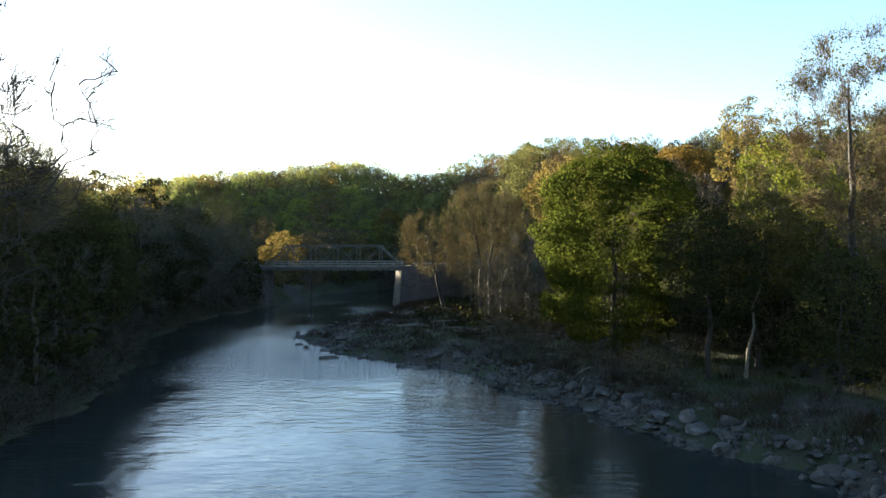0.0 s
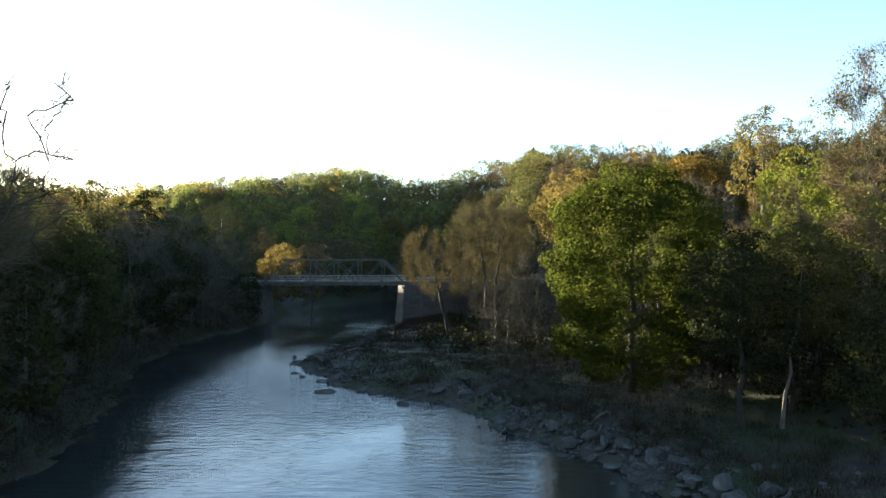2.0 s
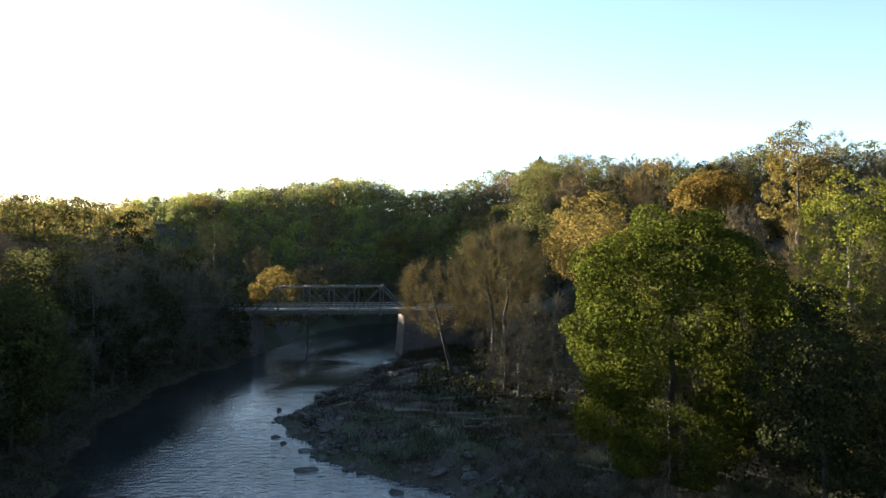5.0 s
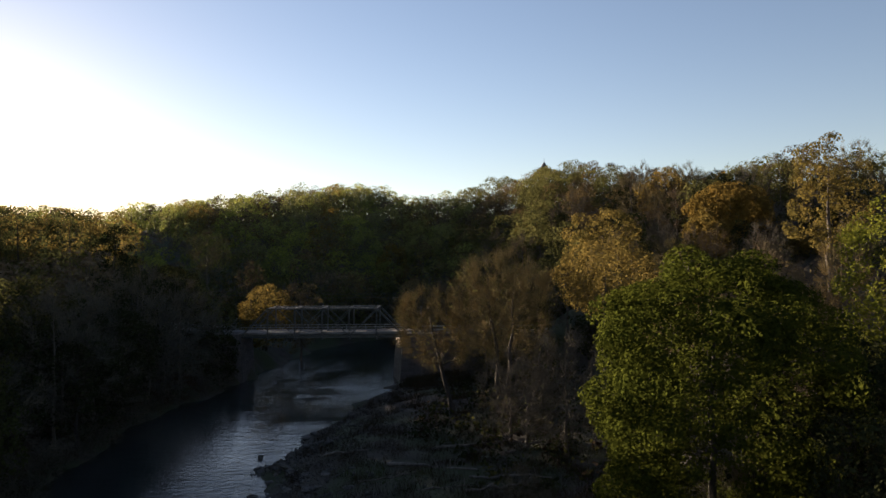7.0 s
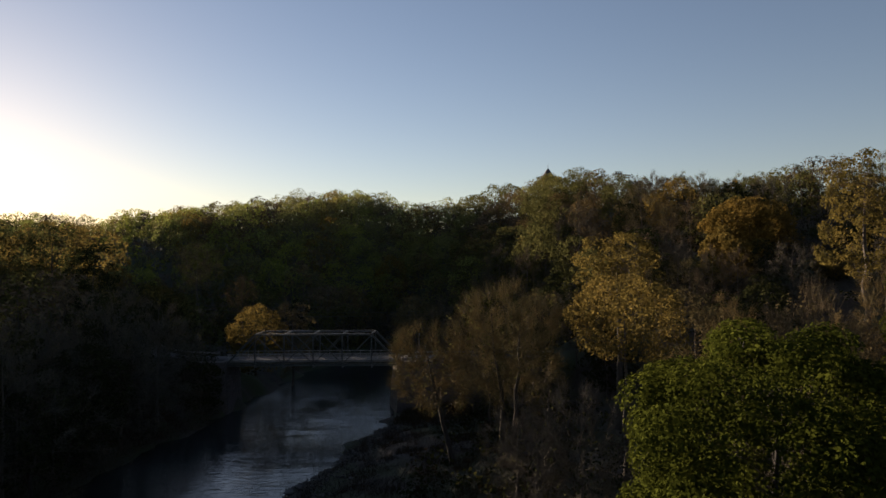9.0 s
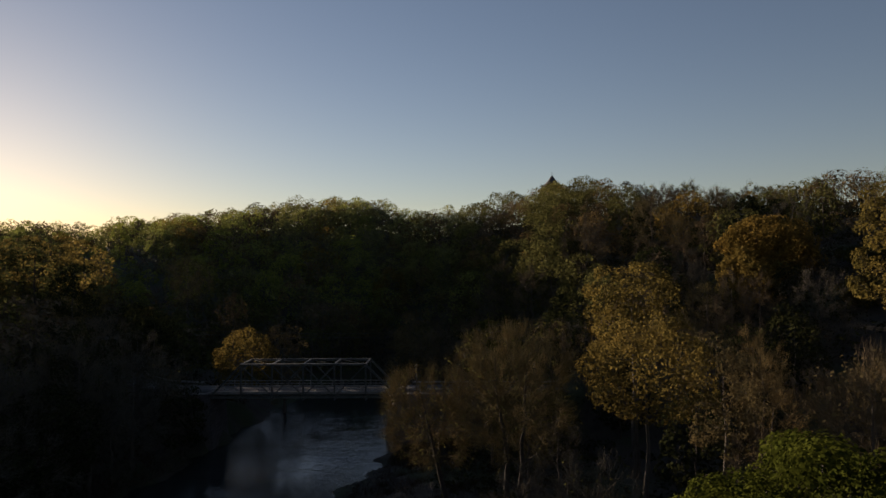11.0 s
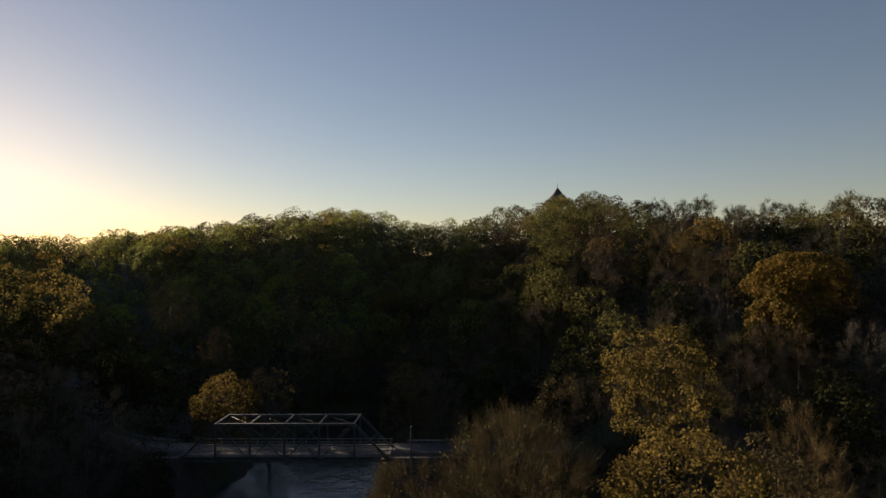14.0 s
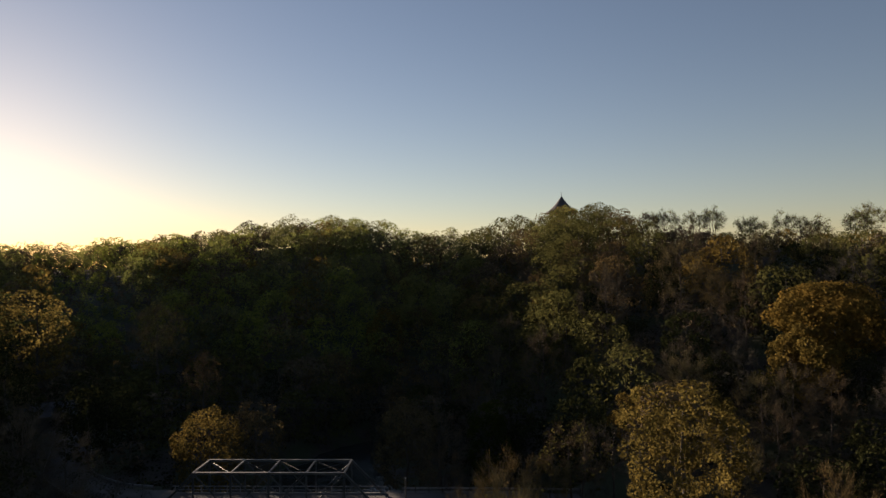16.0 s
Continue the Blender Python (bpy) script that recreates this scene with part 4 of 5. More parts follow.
stand(tree("tree", 13, top(-43, 174, 18.8), 7.3, 0.03, 90, 90, 0.34, 10, 1.2, mats=(LEAF_GOLD, TWIG), clump=0.22), -43, 174, "low spreading golden tree beside the bridge road")
stand(tree("tree", 32, top(-36, 178, 20.5), 4.6, 0.1, 60, 40, 0.3, 40, 1.3, mats=(LEAF_RUST, TWIG_RED), clump=0.22, up=0.8), -36, 178, "slim brownish budding tree beside a low golden one")
stand(tree("tree", 20, top(-42, 60, 24), 4.6, 0.3, 60, 30, 0.26, 50, 1.3, mats=(LEAF_OLIVE, TWIG), clump=0.22), -42, 60, "half-leafed grey-green tree rising above the bank brush")
stand(tree("tree", 21, top(-53, 82, 27), 5.0, 0.3, 60, 50, 0.3, 30, 1.3, mats=(LEAF_LIME, TWIG), clump=0.22), -53, 82, "tall yellow-green tree with thin foliage on the shaded bank")
stand(tree("tree", 22, top(-76, 169, 33), 5.0, 0.2, 70, 70, 0.4, mats=(LEAF_SHADE_DARK, TWIG), clump=0.24), -76, 169, "tall dense dark tree past the road bend")
stand(tree("tree", 14, top(6.5, 173, 20), 4.5, 0.1, 50, 90, 0.36, mats=(LEAF_GREEN, TWIG), clump=0.26), 6.5, 173, "small round green tree beside the road")
stand(tree("tree", 15, top(-8, 174, 20.3), 6.2, 0.15, 70, 60, 0.34, 30, 1.1, mats=(LEAF_RUST, TWIG_TAN), clump=0.22), -8, 174, "bushy brownish tree beyond the bridge")
stand(tree("tree", 16, top(17, 148, 23), 5.0, 0.35, 50, 14, 0.3, 40, 1.2, mats=(LEAF_OLIVE, TWIG), trunks=2, limb=1.2), 17, 148, "forked nearly bare tree with dark limbs")
stand(tree("tree", 17, top(-56, 204, 24), 4.0, 0.3, 50, 12, 0.3, 50, 1.3, mats=(LEAF_RUST, TWIG_RED), up=0.9), -56, 204, "slim bare reddish tree behind the golden one")
stand(tree("tree", 18, top(-76, 224, 34.5), 7.6, 0.4, 80, 35, 0.34, 50, 1.2, mats=(LEAF_SHADE_DARK, TWIG), shape=0.9), -76, 224, "dome-shaped nearly bare dark tree past the road")
stand(tree("tree", 19, top(31, 88, 25), 6.0, 0.3, 90, 14, 0.3, 70, 1.5, mats=(LEAF_RUST, TWIG_RED), up=0.7), 31, 88, "bare reddish-brown tree with dense upright twigs")
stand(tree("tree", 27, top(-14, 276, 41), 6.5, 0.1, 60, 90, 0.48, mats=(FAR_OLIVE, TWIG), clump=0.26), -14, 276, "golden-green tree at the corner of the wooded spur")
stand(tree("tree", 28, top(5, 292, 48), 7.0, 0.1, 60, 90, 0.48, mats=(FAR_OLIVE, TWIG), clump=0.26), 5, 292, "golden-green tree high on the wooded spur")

KINDS = {
    "gold": ("tree with thin golden-yellow spring leaves on the valley slope", [tree("tree", 50 + k, 15, 5.2, 0.1, 46, 38, 0.5, 4, 1.1, mats=(LEAF_GOLD, TWIG), fork=3, clump=0.27) for k in range(2)]),
    "olive": ("tree in dull olive-green young leaf on the valley slope", [tree("tree", 60 + k, 15, 5.2, 0.1, 46, 38, 0.5, 3, 1.1, mats=(LEAF_OLIVE, TWIG), fork=3, clump=0.27) for k in range(3)]),
    "fine": ("tree in dull young leaf beside the shaded flat", [tree("tree", 95 + k, 12, 4.6, 0.12, 46, 90, 0.24, 6, 1.0, mats=((LEAF_SHADE_DARK, LEAF_OLIVE)[k], TWIG_DARK), bark=BARK_DARK, fork=3, clump=0.27) for k in range(2)]),
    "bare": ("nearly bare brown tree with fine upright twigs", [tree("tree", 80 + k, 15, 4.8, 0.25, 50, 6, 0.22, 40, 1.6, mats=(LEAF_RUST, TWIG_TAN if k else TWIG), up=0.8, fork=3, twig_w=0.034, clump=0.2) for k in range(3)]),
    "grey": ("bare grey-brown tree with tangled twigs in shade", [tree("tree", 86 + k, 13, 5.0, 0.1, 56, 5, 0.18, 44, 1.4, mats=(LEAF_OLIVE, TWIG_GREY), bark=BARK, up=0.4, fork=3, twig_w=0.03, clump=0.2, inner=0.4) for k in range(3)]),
    "dark": ("dark green-brown tree standing in shade by the river", [tree("tree", 90 + k, 12, 4.7, 0.08, 44, 40, 0.42, 4, 1.2, mats=(LEAF_SHADE_DARK, TWIG_DARK), fork=3, clump=0.27) for k in range(2)]),
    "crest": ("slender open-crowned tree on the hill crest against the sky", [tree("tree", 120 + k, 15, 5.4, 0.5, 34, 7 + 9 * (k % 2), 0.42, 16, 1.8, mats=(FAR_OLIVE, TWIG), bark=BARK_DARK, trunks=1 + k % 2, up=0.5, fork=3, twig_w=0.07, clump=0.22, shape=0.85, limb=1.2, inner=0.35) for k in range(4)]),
}
TALL = [tree("tree", 130 + k, 30, 8.0, 0.25, 80, 40, 0.5, 12, 1.4, mats=((LEAF_GOLD, LEAF_OLIVE)[k], TWIG), bark=BARK_DARK, fork=3, clump=0.2, inner=0.3) for k in range(2)]
for ob in TALL:
    tagged(ob, "tall spreading tree with sunlit young leaves on the valley floor", "tree")
SHRUBS = [tree("shrub", 100 + k, 5.0, 3.0, 0.02, 30, 10, 0.18, 34, 0.9, mats=(LEAF_SHADE_DARK, TWIG_GREY), trunks=3, limb=0.6, fork=3, sides=4, twig_w=0.022) for k in range(3)]
NEAR_SHRUB = tree("shrub", 110, 4.6, 2.8, 0.05, 60, 40, 0.085, 26, 0.6, mats=(LEAF_OLIVE, TWIG_DARK), trunks=4, limb=0.5, fork=3, sides=4, twig_w=0.012)
tagged(NEAR_SHRUB, "thin twiggy shrub with small dull olive leaves", "shrub")
for label, protos in KINDS.values():
    for ob in protos:
        tagged(ob, label, "tree")
for ob in SHRUBS:
    tagged(ob, "dense dark twiggy shrub on the river bank", "shrub")
PLACED = [(o.location.x, o.location.y) for o in scene.objects if o.name.split(".")[0] == "tree" and abs(o.location.x) + abs(o.location.y) > 1]
# room round the broad crowns
for x, y, r in ((61, 167, 5.5), (24, 126, 5), (18.5, 101, 5), (49, 96, 6), (58.5, 125, 5), (77, 158, 4), (67, 146, 3), (-43.8, 174, 4.5), (17.6, 67.5, 7)):
    PLACED += [(x + r * math.cos(b), y + r * math.sin(b)) for b in np.arange(0, 6.2, 0.7)]


def grow(seed, n, box, weights, near, scale, group, keep=None):
    """Sows trees of given kinds over a stretch of ground, none too close to another."""
    rng = random.Random(seed)
    made, tries = 0, 0
    while made < n and tries < n * 60:
        tries += 1
        x, y = rng.uniform(box[0], box[1]), rng.uniform(box[2], box[3])
        xl, xr = float(curve(y, LEFT_BANK)), float(curve(y, RIGHT_BANK))
        if xl - 1.5 < x < xr + 5 or (keep and not keep(x, y)):
            continue
        if min(np.hypot(ROAD_W[:, 0] - x, ROAD_W[:, 1] - y).min(), np.hypot(ROAD_E[:, 0] - x, ROAD_E[:, 1] - y).min()) < 5.5 or -50 < x < -8 and abs(y - 154) < 5:
            continue
        if math.hypot(x + 88, y - 200) < 10 or math.hypot(x - 45.6, y - 348) < 9:
            continue
        if any((x - a0) ** 2 + (y - b0) ** 2 < near * near for a0, b0 in PLACED):
            continue
        PLACED.append((x, y))
        kind = rng.choices(list(weights), list(weights.values()))[0]
        proto = rng.choice(KINDS[kind][1] if kind in KINDS else SHRUBS)
        size, turn, tall = rng.uniform(*scale), rng.uniform(0, 360), rng.uniform(0.85, 1.15)
        if x > 40 and y > 140:
            # none reaches over the crest behind
            size = min(size, max(0.45, (float(ground_z(x, curve(x, CREST))) + 1 - float(ground_z(x, y))) / 16))
        put(proto, x, y, size, turn, tall, group=group)
        made += 1


# tall bare trees on the left bank
for k, (x, y, z) in enumerate(((-50, 80, 27), (-44.5, 68, 25), (-55, 88, 27), (-39, 52, 24), (-49, 66, 27), (-58, 80, 28))):
    put(KINDS[("grey", "bare")[k % 2]][1][k % 3], x, y, top(x, y, z) / 14.5, 73 * k, 1.0, group="trees along the river")
    PLACED.append((x, y))
# tall trees on the valley floor past the road bend
for k, (x, y, z) in enumerate(((-96, 207, 40), (-107, 204, 40.5), (-115, 211, 41.5), (-124, 207, 42), (-133, 213, 43), (-143, 216, 44))):
    put(TALL[k % 2], x, y, top(x, y, z) / 30, 67 * k, 1.0, group="trees on the valley floor")
    PLACED.append((x, y))
# banks of the river
grow(1, 32, (-62, -28, 26, 150), {"dark": 3, "grey": 6}, 4.6, (0.85, 1.12), "trees along the river", lambda x, y: x > float(curve(y, LEFT_BANK)) - 22)
grow(12, 28, (-56, -30, 62, 135), {"fine": 1, "grey": 1}, 3.6, (1.15, 1.45), "trees along the river", lambda x, y: x > float(curve(y, LEFT_BANK)) - 12)
grow(2, 36, (-52, -25, 20, 152), {"shrub": 1}, 2.6, (0.6, 1.1), "shrubs along the river", lambda x, y: x > float(curve(y, LEFT_BANK)) - 6)
# shrub row added as a dark backdrop for the shaded gap behind the trunks
for k in range(14):
    x, y = 19.5 + 1.9 * k + 0.6 * math.sin(k * 3.3), 68.5 - 0.75 * k + 2.0 * math.sin(k * 1.9)
    put(SHRUBS[2 * (k % 2)], x, y, 1.25 + 0.25 * math.sin(k * 2.3), 57 * k, 1.25, group="shrubs along the river")
for x, y, sc in ((12.5, 96, 1.7), (15.0, 92, 1.4)):
    put(SHRUBS[0], x, y, sc, x * 31, 1.1, group="shrubs along the river")
for x, y, sc in ((25.0, 33.5, 0.9), (27.5, 36.5, 1.0), (27.0, 31.0, 1.0), (30.5, 39.5, 1.1), (29.5, 34.0, 1.1), (33.0, 45.0, 1.2)):
    put(NEAR_SHRUB, x, y, sc, x * 31, 1.1, group="shrubs along the river")
    PLACED.append((x, y))
# unseen trees on both banks behind the first stretch, added to block skylight
for k in range(9):
    y = -42 + 9.6 * k
    put(KINDS[("dark", "grey")[k % 2]][1][k // 2 % 2], max(40, 0.74 * y + 8) + 3 * math.sin(k * 2.3), y, 1.35, 71 * k, 1.1, group="trees along the river")
    put(KINDS[("grey", "dark")[k % 2]][1][k // 2 % 2], -39 - 3 * math.sin(k * 1.9), y - 12, 1.2, 53 * k, 1.1, group="trees along the river")
grow(3, 28, (24, 62, 46, 100), {"fine": 6, "grey": 3}, 4.6, (0.75, 1.15), "trees along the river", lambda x, y: x > float(curve(y, RIGHT_BANK)) + 12 + max(0, 60 - y) * 0.1)
grow(4, 30, (6, 45, 22, 110), {"shrub": 1}, 2.6, (0.4, 0.8), "shrubs along the river", lambda x, y: y > 46 and float(curve(y, RIGHT_BANK)) + 6 < x < float(curve(y, RIGHT_BANK)) + 18 and not (19 < x < 31 and 46 < y < 60))
grow(5, 36, (4, 66, 92, 150), {"bare": 4, "grey": 4, "olive": 0.4, "dark": 3}, 4.6, (0.75, 1.05), "trees along the river", lambda x, y: x > float(curve(y, RIGHT_BANK)) + (26 if y < 112 else 18))
grow(10, 8, (46, 95, 45, 128), {"dark": 3, "grey": 3, "olive": 1.5, "bare": 3, "gold": 0.6}, 6.0, (0.9, 1.2), "trees on the hillside")
grow(11, 34, (36, 92, 122, 200), {"bare": 3, "grey": 3, "dark": 4}, 4.3, (0.6, 0.9), "trees on the hillside")
grow(13, 26, (44, 84, 100, 165), {"shrub": 1}, 3.0, (1.0, 1.5), "shrubs on the slope")
grow(14, 20, (38, 96, 118, 190), {"bare": 3, "dark": 3, "grey": 2, "fine": 1}, 3.4, (0.65, 0.95), "trees on the hillside")
# past the bridge and up the near slopes
BEAMS = ((-43.8, 174.0, 10.5, 6.5), (-10.5, 152.0, 2.5, 4.5))


def under_sunbeam(x, y):
    """How high a tree may stand at a place, so that the low sun reaches the golden tree and the bridge's east end."""
    most = 99.0
    dx, dy = math.sin(radians(SUN_AZ)), math.cos(radians(SUN_AZ))
    for x0, y0, z0, half in BEAMS:
        t = (x - x0) * dx + (y - y0) * dy
        if t > 6 and abs((x - x0) * dy - (y - y0) * dx) < half + 4.5:
            most = min(most, z0 + t * math.tan(radians(SUN_EL)) - float(ground_z(x, y)))
    return most


def off_sunbeam(x, y):
    return under_sunbeam(x, y) > 15


for k in range(9):
    if not off_sunbeam(-168 + 8.5 * k, 238 + 7 * math.sin(k * 2.1)):
        continue
    put(KINDS[("gold", "olive", "bare")[k % 3]][1][k % 2], -168 + 8.5 * k, 238 + 7 * math.sin(k * 2.1), 1.15 + 0.1 * math.sin(k * 1.7), 47 * k, group="trees on the hillside")
    PLACED.append((-168 + 8.5 * k, 238 + 7 * math.sin(k * 2.1)))
for x, y, sc in ((-45, 147.4, 1.3), (-48, 147, 1.4), (-43, 146.2, 1.0), (-51, 146, 1.3), (-46.5, 144.5, 1.2)):
    put(SHRUBS[int(-x) % 3], x, y, sc, x * 31, 1.2, group="shrubs along the river")
for k, (x, y) in enumerate(((1.5, 145.5), (5.5, 146.5), (9.5, 145), (13.5, 147), (3.5, 141), (8, 140), (-1, 161), (12, 160))):
    put(KINDS[("bare", "grey", "fine")[k % 3]][1][k % 2], x, y, 0.72 + 0.1 * math.sin(k * 2.3), 77 * k, 1.1, group="trees along the river")
    PLACED.append((x, y))
for x, y in ((-73, 186), (-63, 171)):
    put(KINDS["dark"][1][int(-x) % 2], x, y, 1.2, x * 17, 1.1, group="trees on the hillside")
    PLACED.append((x, y))
for k in range(54):
    y = 20 + 2.4 * k
    x = float(curve(y, LEFT_BANK)) + math.sin(y * 0.9) * 0.5 + math.sin(y * 0.37 + 1.0) * 0.9 - 0.5 + 0.5 * math.sin(k * 2.7)
    put(SHRUBS[k % 3], x, y, 0.75 + 0.25 * math.sin(k * 1.3), 61 * k, 0.9, group="shrubs along the river")
for k in range(12):
    x, y = -39 + 2.4 * k, 206 + 18 * math.sin(k / 11 * math.pi) + 2 * math.sin(k * 2.9)
    put(SHRUBS[(k + 1) % 3], x, y, 1.3 + 0.3 * math.sin(k * 2.1), 83 * k, 1.2, group="shrubs along the river")
grow(6, 36, (-130, -42, 150, 240), {"dark": 3, "bare": 3, "grey": 3, "olive": 2}, 5.6, (0.8, 1.2), "trees on the hillside", off_sunbeam)
grow(8, 42, (-12, 110, 158, 225), {"olive": 2.5, "bare": 4, "dark": 3, "grey": 1, "gold": 0.3}, 5.8, (0.85, 1.2), "trees on the hillside", lambda x, y: x > float(curve(y, RIGHT_BANK)) + 4)


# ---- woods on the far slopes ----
# first two and last two tints carry the haze of distance in their colour
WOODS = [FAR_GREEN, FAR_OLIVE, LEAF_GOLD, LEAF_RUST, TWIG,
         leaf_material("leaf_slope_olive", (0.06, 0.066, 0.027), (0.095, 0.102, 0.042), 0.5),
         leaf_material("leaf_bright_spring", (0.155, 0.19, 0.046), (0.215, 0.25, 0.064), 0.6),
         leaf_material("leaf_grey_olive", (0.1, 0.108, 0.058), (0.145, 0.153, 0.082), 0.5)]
# trees close about the lookout tower
for k, (x, y, z) in enumerate(((36.5, 343, 60), (41, 337.5, 59.3), (47.5, 337, 60.0), (53.5, 341, 60.3), (57, 348, 63), (33, 352, 59.5), (52, 356, 63))):
    put(KINDS[("olive", "dark", "crest")[k % 3]][1][k % 2], x, y, top(x, y, z) / 15, 61 * k, 1.0, group="trees along the hill crest")
    PLACED.append((x, y))
# a row of open-crowned trees along the crest
for k in range(46):
    x = 56 + 3.4 * k + 1.3 * math.sin(k * 2.7)
    y = float(curve(x, CREST)) + 3 + 5 * math.sin(k * 1.9)
    if math.hypot(x - 45.6, y - 348) > 9:
        put(KINDS["crest"][1][k * 7 % 4], x, y, 0.93 + 0.1 * math.sin(k * 3.1), 67 * k, 1.0 + 0.1 * math.sin(k * 1.3), group="trees along the hill crest")
        PLACED.append((x, y))


def woods():
    rng = np.random.default_rng(77)
    pts, kinds = [], []
    cell = {}
    def free(x, y, d):
        i, j = int(x // 8), int(y // 8)
        for a0 in (i - 1, i, i + 1):
            for b0 in (j - 1, j, j + 1):
                for q in cell.get((a0, b0), ()):
                    if (q[0] - x) ** 2 + (q[1] - y) ** 2 < d * d:
                        return False
        cell.setdefault((i, j), []).append((x, y))
        return True
    for q in PLACED:
        cell.setdefault((int(q[0] // 8), int(q[1] // 8)), []).append(q)
    for _ in range(40000):
        y = rng.uniform(60, 450)
        x = rng.uniform(-0.8 * y - 8, 0.7 * y + 20)
        if x > 0 and y < 122 or y < 195 and float(curve(y, LEFT_BANK)) - 20 < x < (26 if y > 140 else 34 if y > 104 else 62):
            continue
        xl, xr = float(curve(y, LEFT_BANK)), float(curve(y, RIGHT_BANK))
        if xl - 3 < x < xr + 4 and y < 225:
            continue
        c = float(curve(x, CREST))
        if y > c + 14 or np.hypot(ROAD_W[:, 0] - x, ROAD_W[:, 1] - y).min() < 7 or math.hypot(x - 45.6, y - 348) < 9 or math.hypot(x + 88, y - 200) < 10 or x > 48 and y > c - 6:
            continue
        if len(pts) >= 1000:
            break
        if not free(x, y, 7.4 if y > 230 else 6.8):
            continue
        pts.append((x, y))
        crest = abs(y - c) < 30
        if x < -25:
            w = (5, 3.5, 0.4, 1.2, 1.6)
        elif y > 300:
            w = (2, 4.5, 0.7, 2.5, 2)
        else:
            w = (2, 4.5, 1.1, 2.6, 2)
        if crest and x > 50:
            w = (1, 2.5, 0.3, 3, 4)
        kinds.append(rng.choice(5, p=np.array(w) / sum(w)))
    pts, kinds = np.array(pts), np.array(kinds)
    toss = rng.uniform(size=len(pts))
    kinds = np.where((pts[:, 0] > 0) & (kinds <= 1) & (toss < 0.85), 5, kinds)
    toss = rng.uniform(size=len(pts))
    kinds = np.where((kinds == 0) & (toss < 0.4) & (pts[:, 0] < -20), 6, np.where((kinds == 1) & (toss < 0.45) & (pts[:, 0] < -20), 7, kinds))
    kinds = np.where((pts[:, 0] < -25) & (pts[:, 1] < 170) & (toss > 0.3), 4, kinds)
    kinds = np.where((pts[:, 0] < 0) & (pts[:, 1] < 245) & (kinds != 4), np.where(toss < 0.5, 5, 3), kinds)
    n, lum = len(pts), 26
    h = rng.uniform(10.5, 18.0, n)
    r = np.minimum(h * rng.uniform(0.36, 0.48, n), 7.5)
    z = ground_z(pts[:, 0], pts[:, 1])
    # lower where they would shade the sunlit trees by the bridge, and below the open crest
    h = np.minimum(h, np.array([max(5.5, under_sunbeam(a0, b0)) if a0 < 0 and b0 < float(curve(a0, CREST)) - 45 else 99 for a0, b0 in pts]))
    crest_z = ground_z(pts[:, 0], curve(pts[:, 0], CREST))
    h = np.where((pts[:, 0] > 56) & (crest_z - z < 22), np.clip(crest_z + 1.5 - z, 5.0, h), h)
    r = np.maximum(2.6, np.minimum(r, h * 0.55))
    # clumps evenly over a lumpy dome, leaves along the skin of each clump
    turn = rng.uniform(0, 6.3, (n, 1))
    ph = np.arange(lum)[None] * 2.39996 + turn + rng.normal(0, 0.3, (n, lum))
    u = np.clip(1 - 1.6 * (np.arange(lum)[None] + 0.5) / lum + rng.normal(0, 0.07, (n, lum)), -0.7, 1)
    bulge = 1 + 0.16 * np.sin(ph * 2 + turn * 7) + 0.1 * np.sin(ph * 3 + turn * 3) + rng.normal(0, 0.06, (n, lum))
    size = r[:, None] * rng.uniform(0.24, 0.42, (n, lum))
    w = np.sqrt(1 - np.minimum(0.98, np.abs(u) ** 2.3)) * bulge * (r[:, None] - size * 0.8)
    cc = np.stack([pts[:, 0:1] + np.cos(ph) * w, pts[:, 1:2] + np.sin(ph) * w, (z + h * 0.5)[:, None] + u * (h * 0.46)[:, None] - size * 0.5], -1).reshape(-1, 3)
    mid = np.repeat(np.stack([pts[:, 0], pts[:, 1], z + h * 0.38], 1), lum, 0)
    out = (cc - mid) / (np.linalg.norm(cc - mid, axis=1)[:, None] + 1e-6)
    lumpy = np.repeat(kinds, lum)
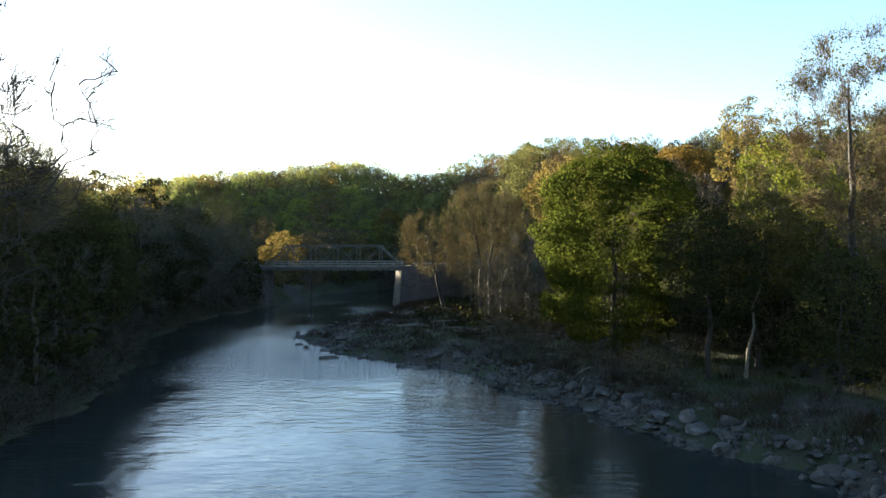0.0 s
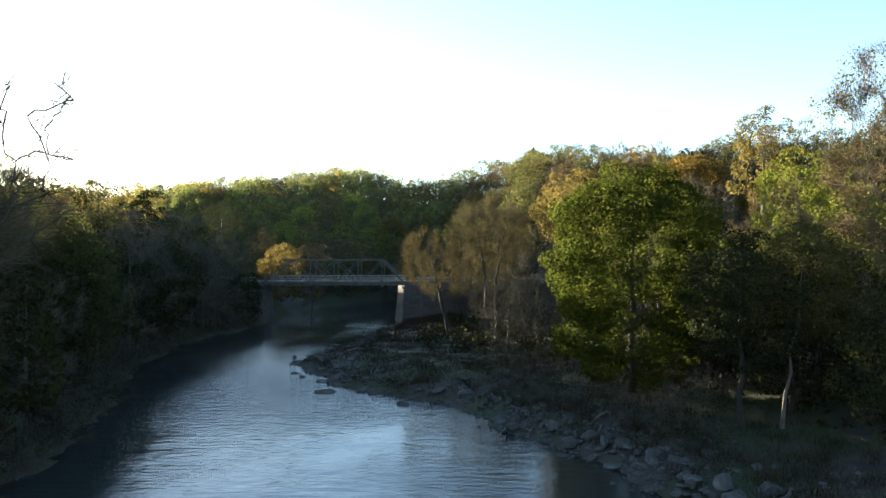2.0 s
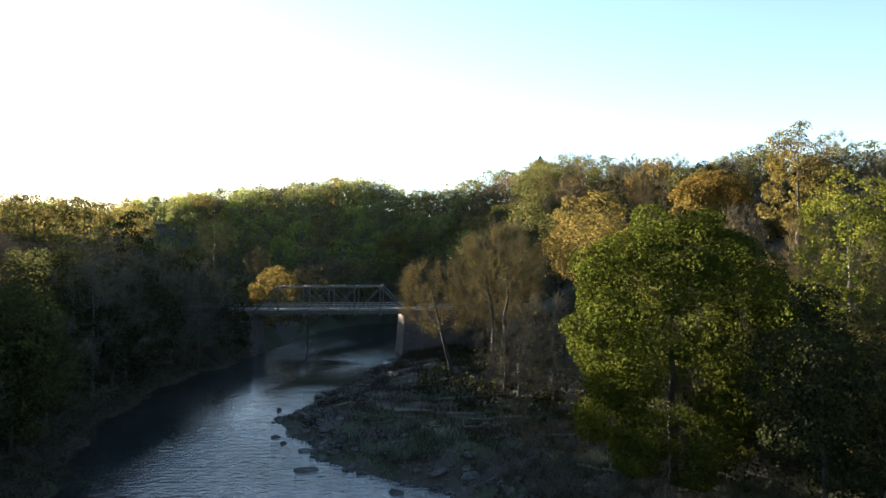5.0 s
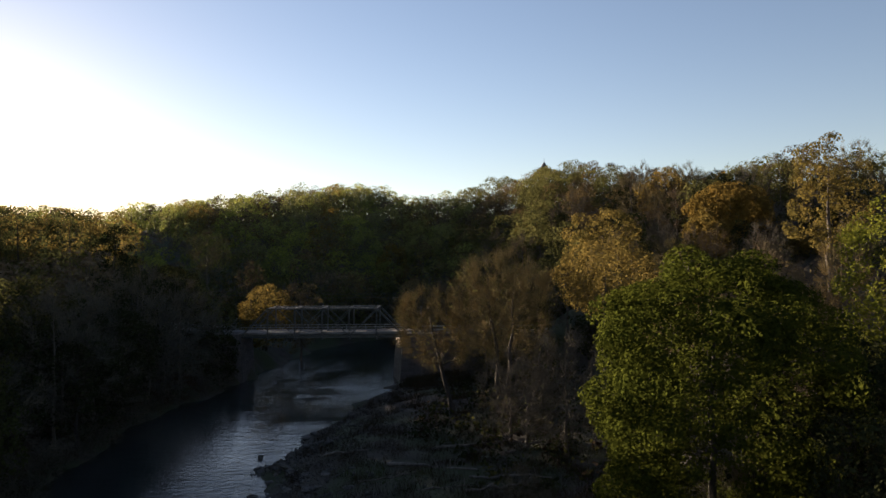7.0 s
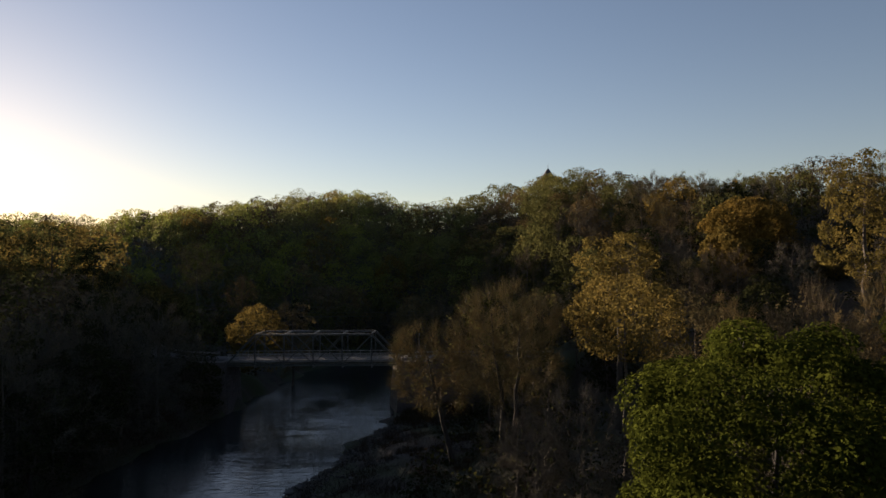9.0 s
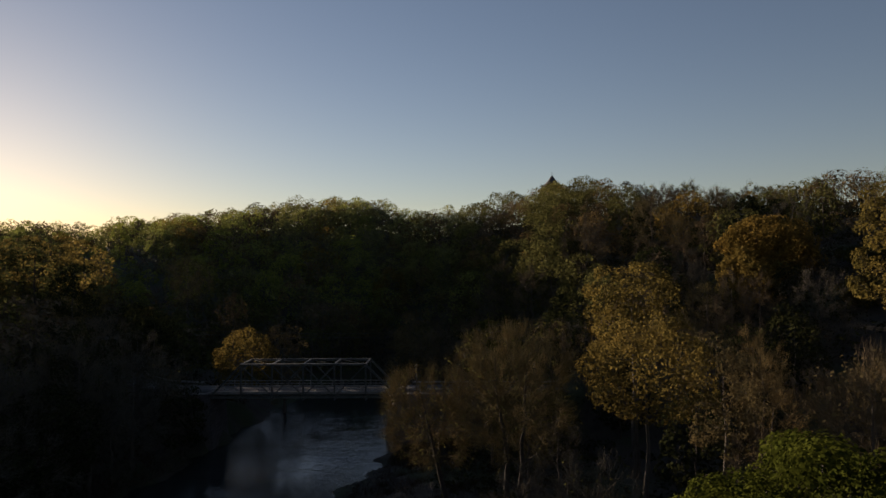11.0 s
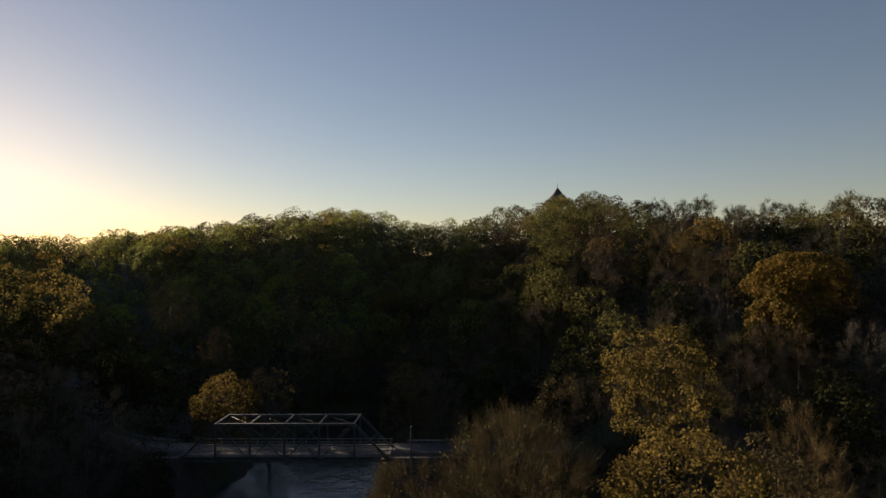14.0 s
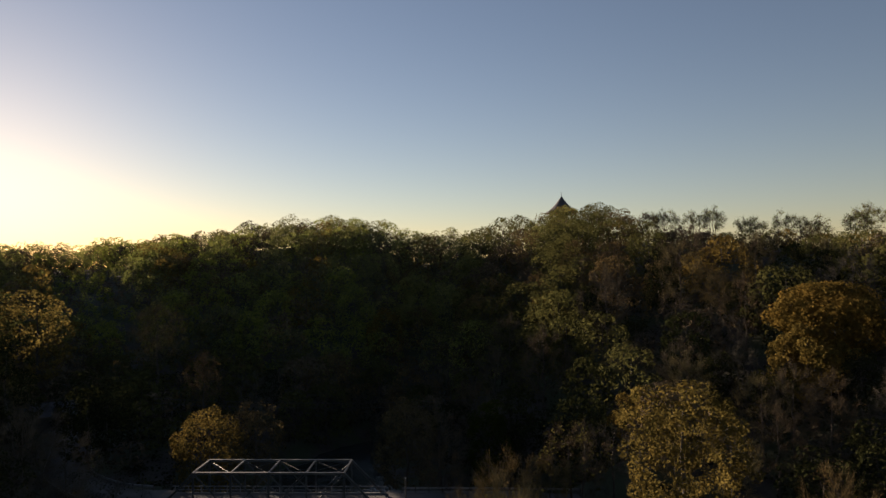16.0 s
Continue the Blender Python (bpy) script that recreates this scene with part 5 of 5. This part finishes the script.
    thin = rng.uniform(size=len(cc)) < np.where(lumpy == 3, 0.6, np.where(lumpy == 4, 0.7, 1.0))
    cc, out, size, lumpy = cc[thin], out[thin], size.ravel()[thin], lumpy[thin]
    pile, tint = Pile(), []
    # finer leaves on the nearer trees
    close = (cc[:, 1] < 315) & (cc[:, 0] > -40)
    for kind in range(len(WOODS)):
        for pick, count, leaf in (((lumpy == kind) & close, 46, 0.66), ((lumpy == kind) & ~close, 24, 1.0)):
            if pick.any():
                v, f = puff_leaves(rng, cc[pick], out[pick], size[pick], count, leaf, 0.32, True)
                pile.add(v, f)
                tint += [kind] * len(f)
    tint = np.array(tint)
    # trunks: slim three-sided posts with a fork
    ang = np.array([0, 2.1, 4.2])
    ring = np.stack([np.cos(ang), np.sin(ang), 0 * ang], 1)
    base = np.stack([pts[:, 0], pts[:, 1], z - 0.5], 1)
    tip = base + np.stack([rng.normal(0, 0.5, n), rng.normal(0, 0.5, n), h * 0.85], 1)
    tv = np.concatenate([base[:, None] + ring * 0.2, tip[:, None] + ring * 0.05], 1).reshape(-1, 3)
    tf = np.concatenate([np.array([[0, 1, 4], [0, 4, 3], [1, 2, 5], [1, 5, 4], [2, 0, 3], [2, 3, 5]]) + 6 * k for k in range(n)])
    pile.add(tv, tf)
    for _ in range(4):
        t = rng.uniform(0.35, 0.65, (n, 1))
        s = base + (tip - base) * t
        b0 = rng.uniform(0, 6.3, n)
        e0 = s + np.stack([np.cos(b0) * r * 0.75, np.sin(b0) * r * 0.75, h * rng.uniform(0.15, 0.4, n)], 1)
        bv = np.concatenate([s[:, None] + ring * 0.11, e0[:, None] + ring * 0.03], 1).reshape(-1, 3)
        pile.add(bv, tf)
    index = np.concatenate([tint, np.full(len(tf) * 5, len(WOODS))])
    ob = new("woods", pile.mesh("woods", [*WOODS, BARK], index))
    tagged(ob, "spring woods of green, olive and golden trees covering hills", "woods", kind="stuff")


woods()
for ob in [p for _, protos in KINDS.values() for p in protos] + SHRUBS:
    if ob.name not in USED:
        for child in list(ob.children):
            bpy.data.objects.remove(child)
        bpy.data.objects.remove(ob)
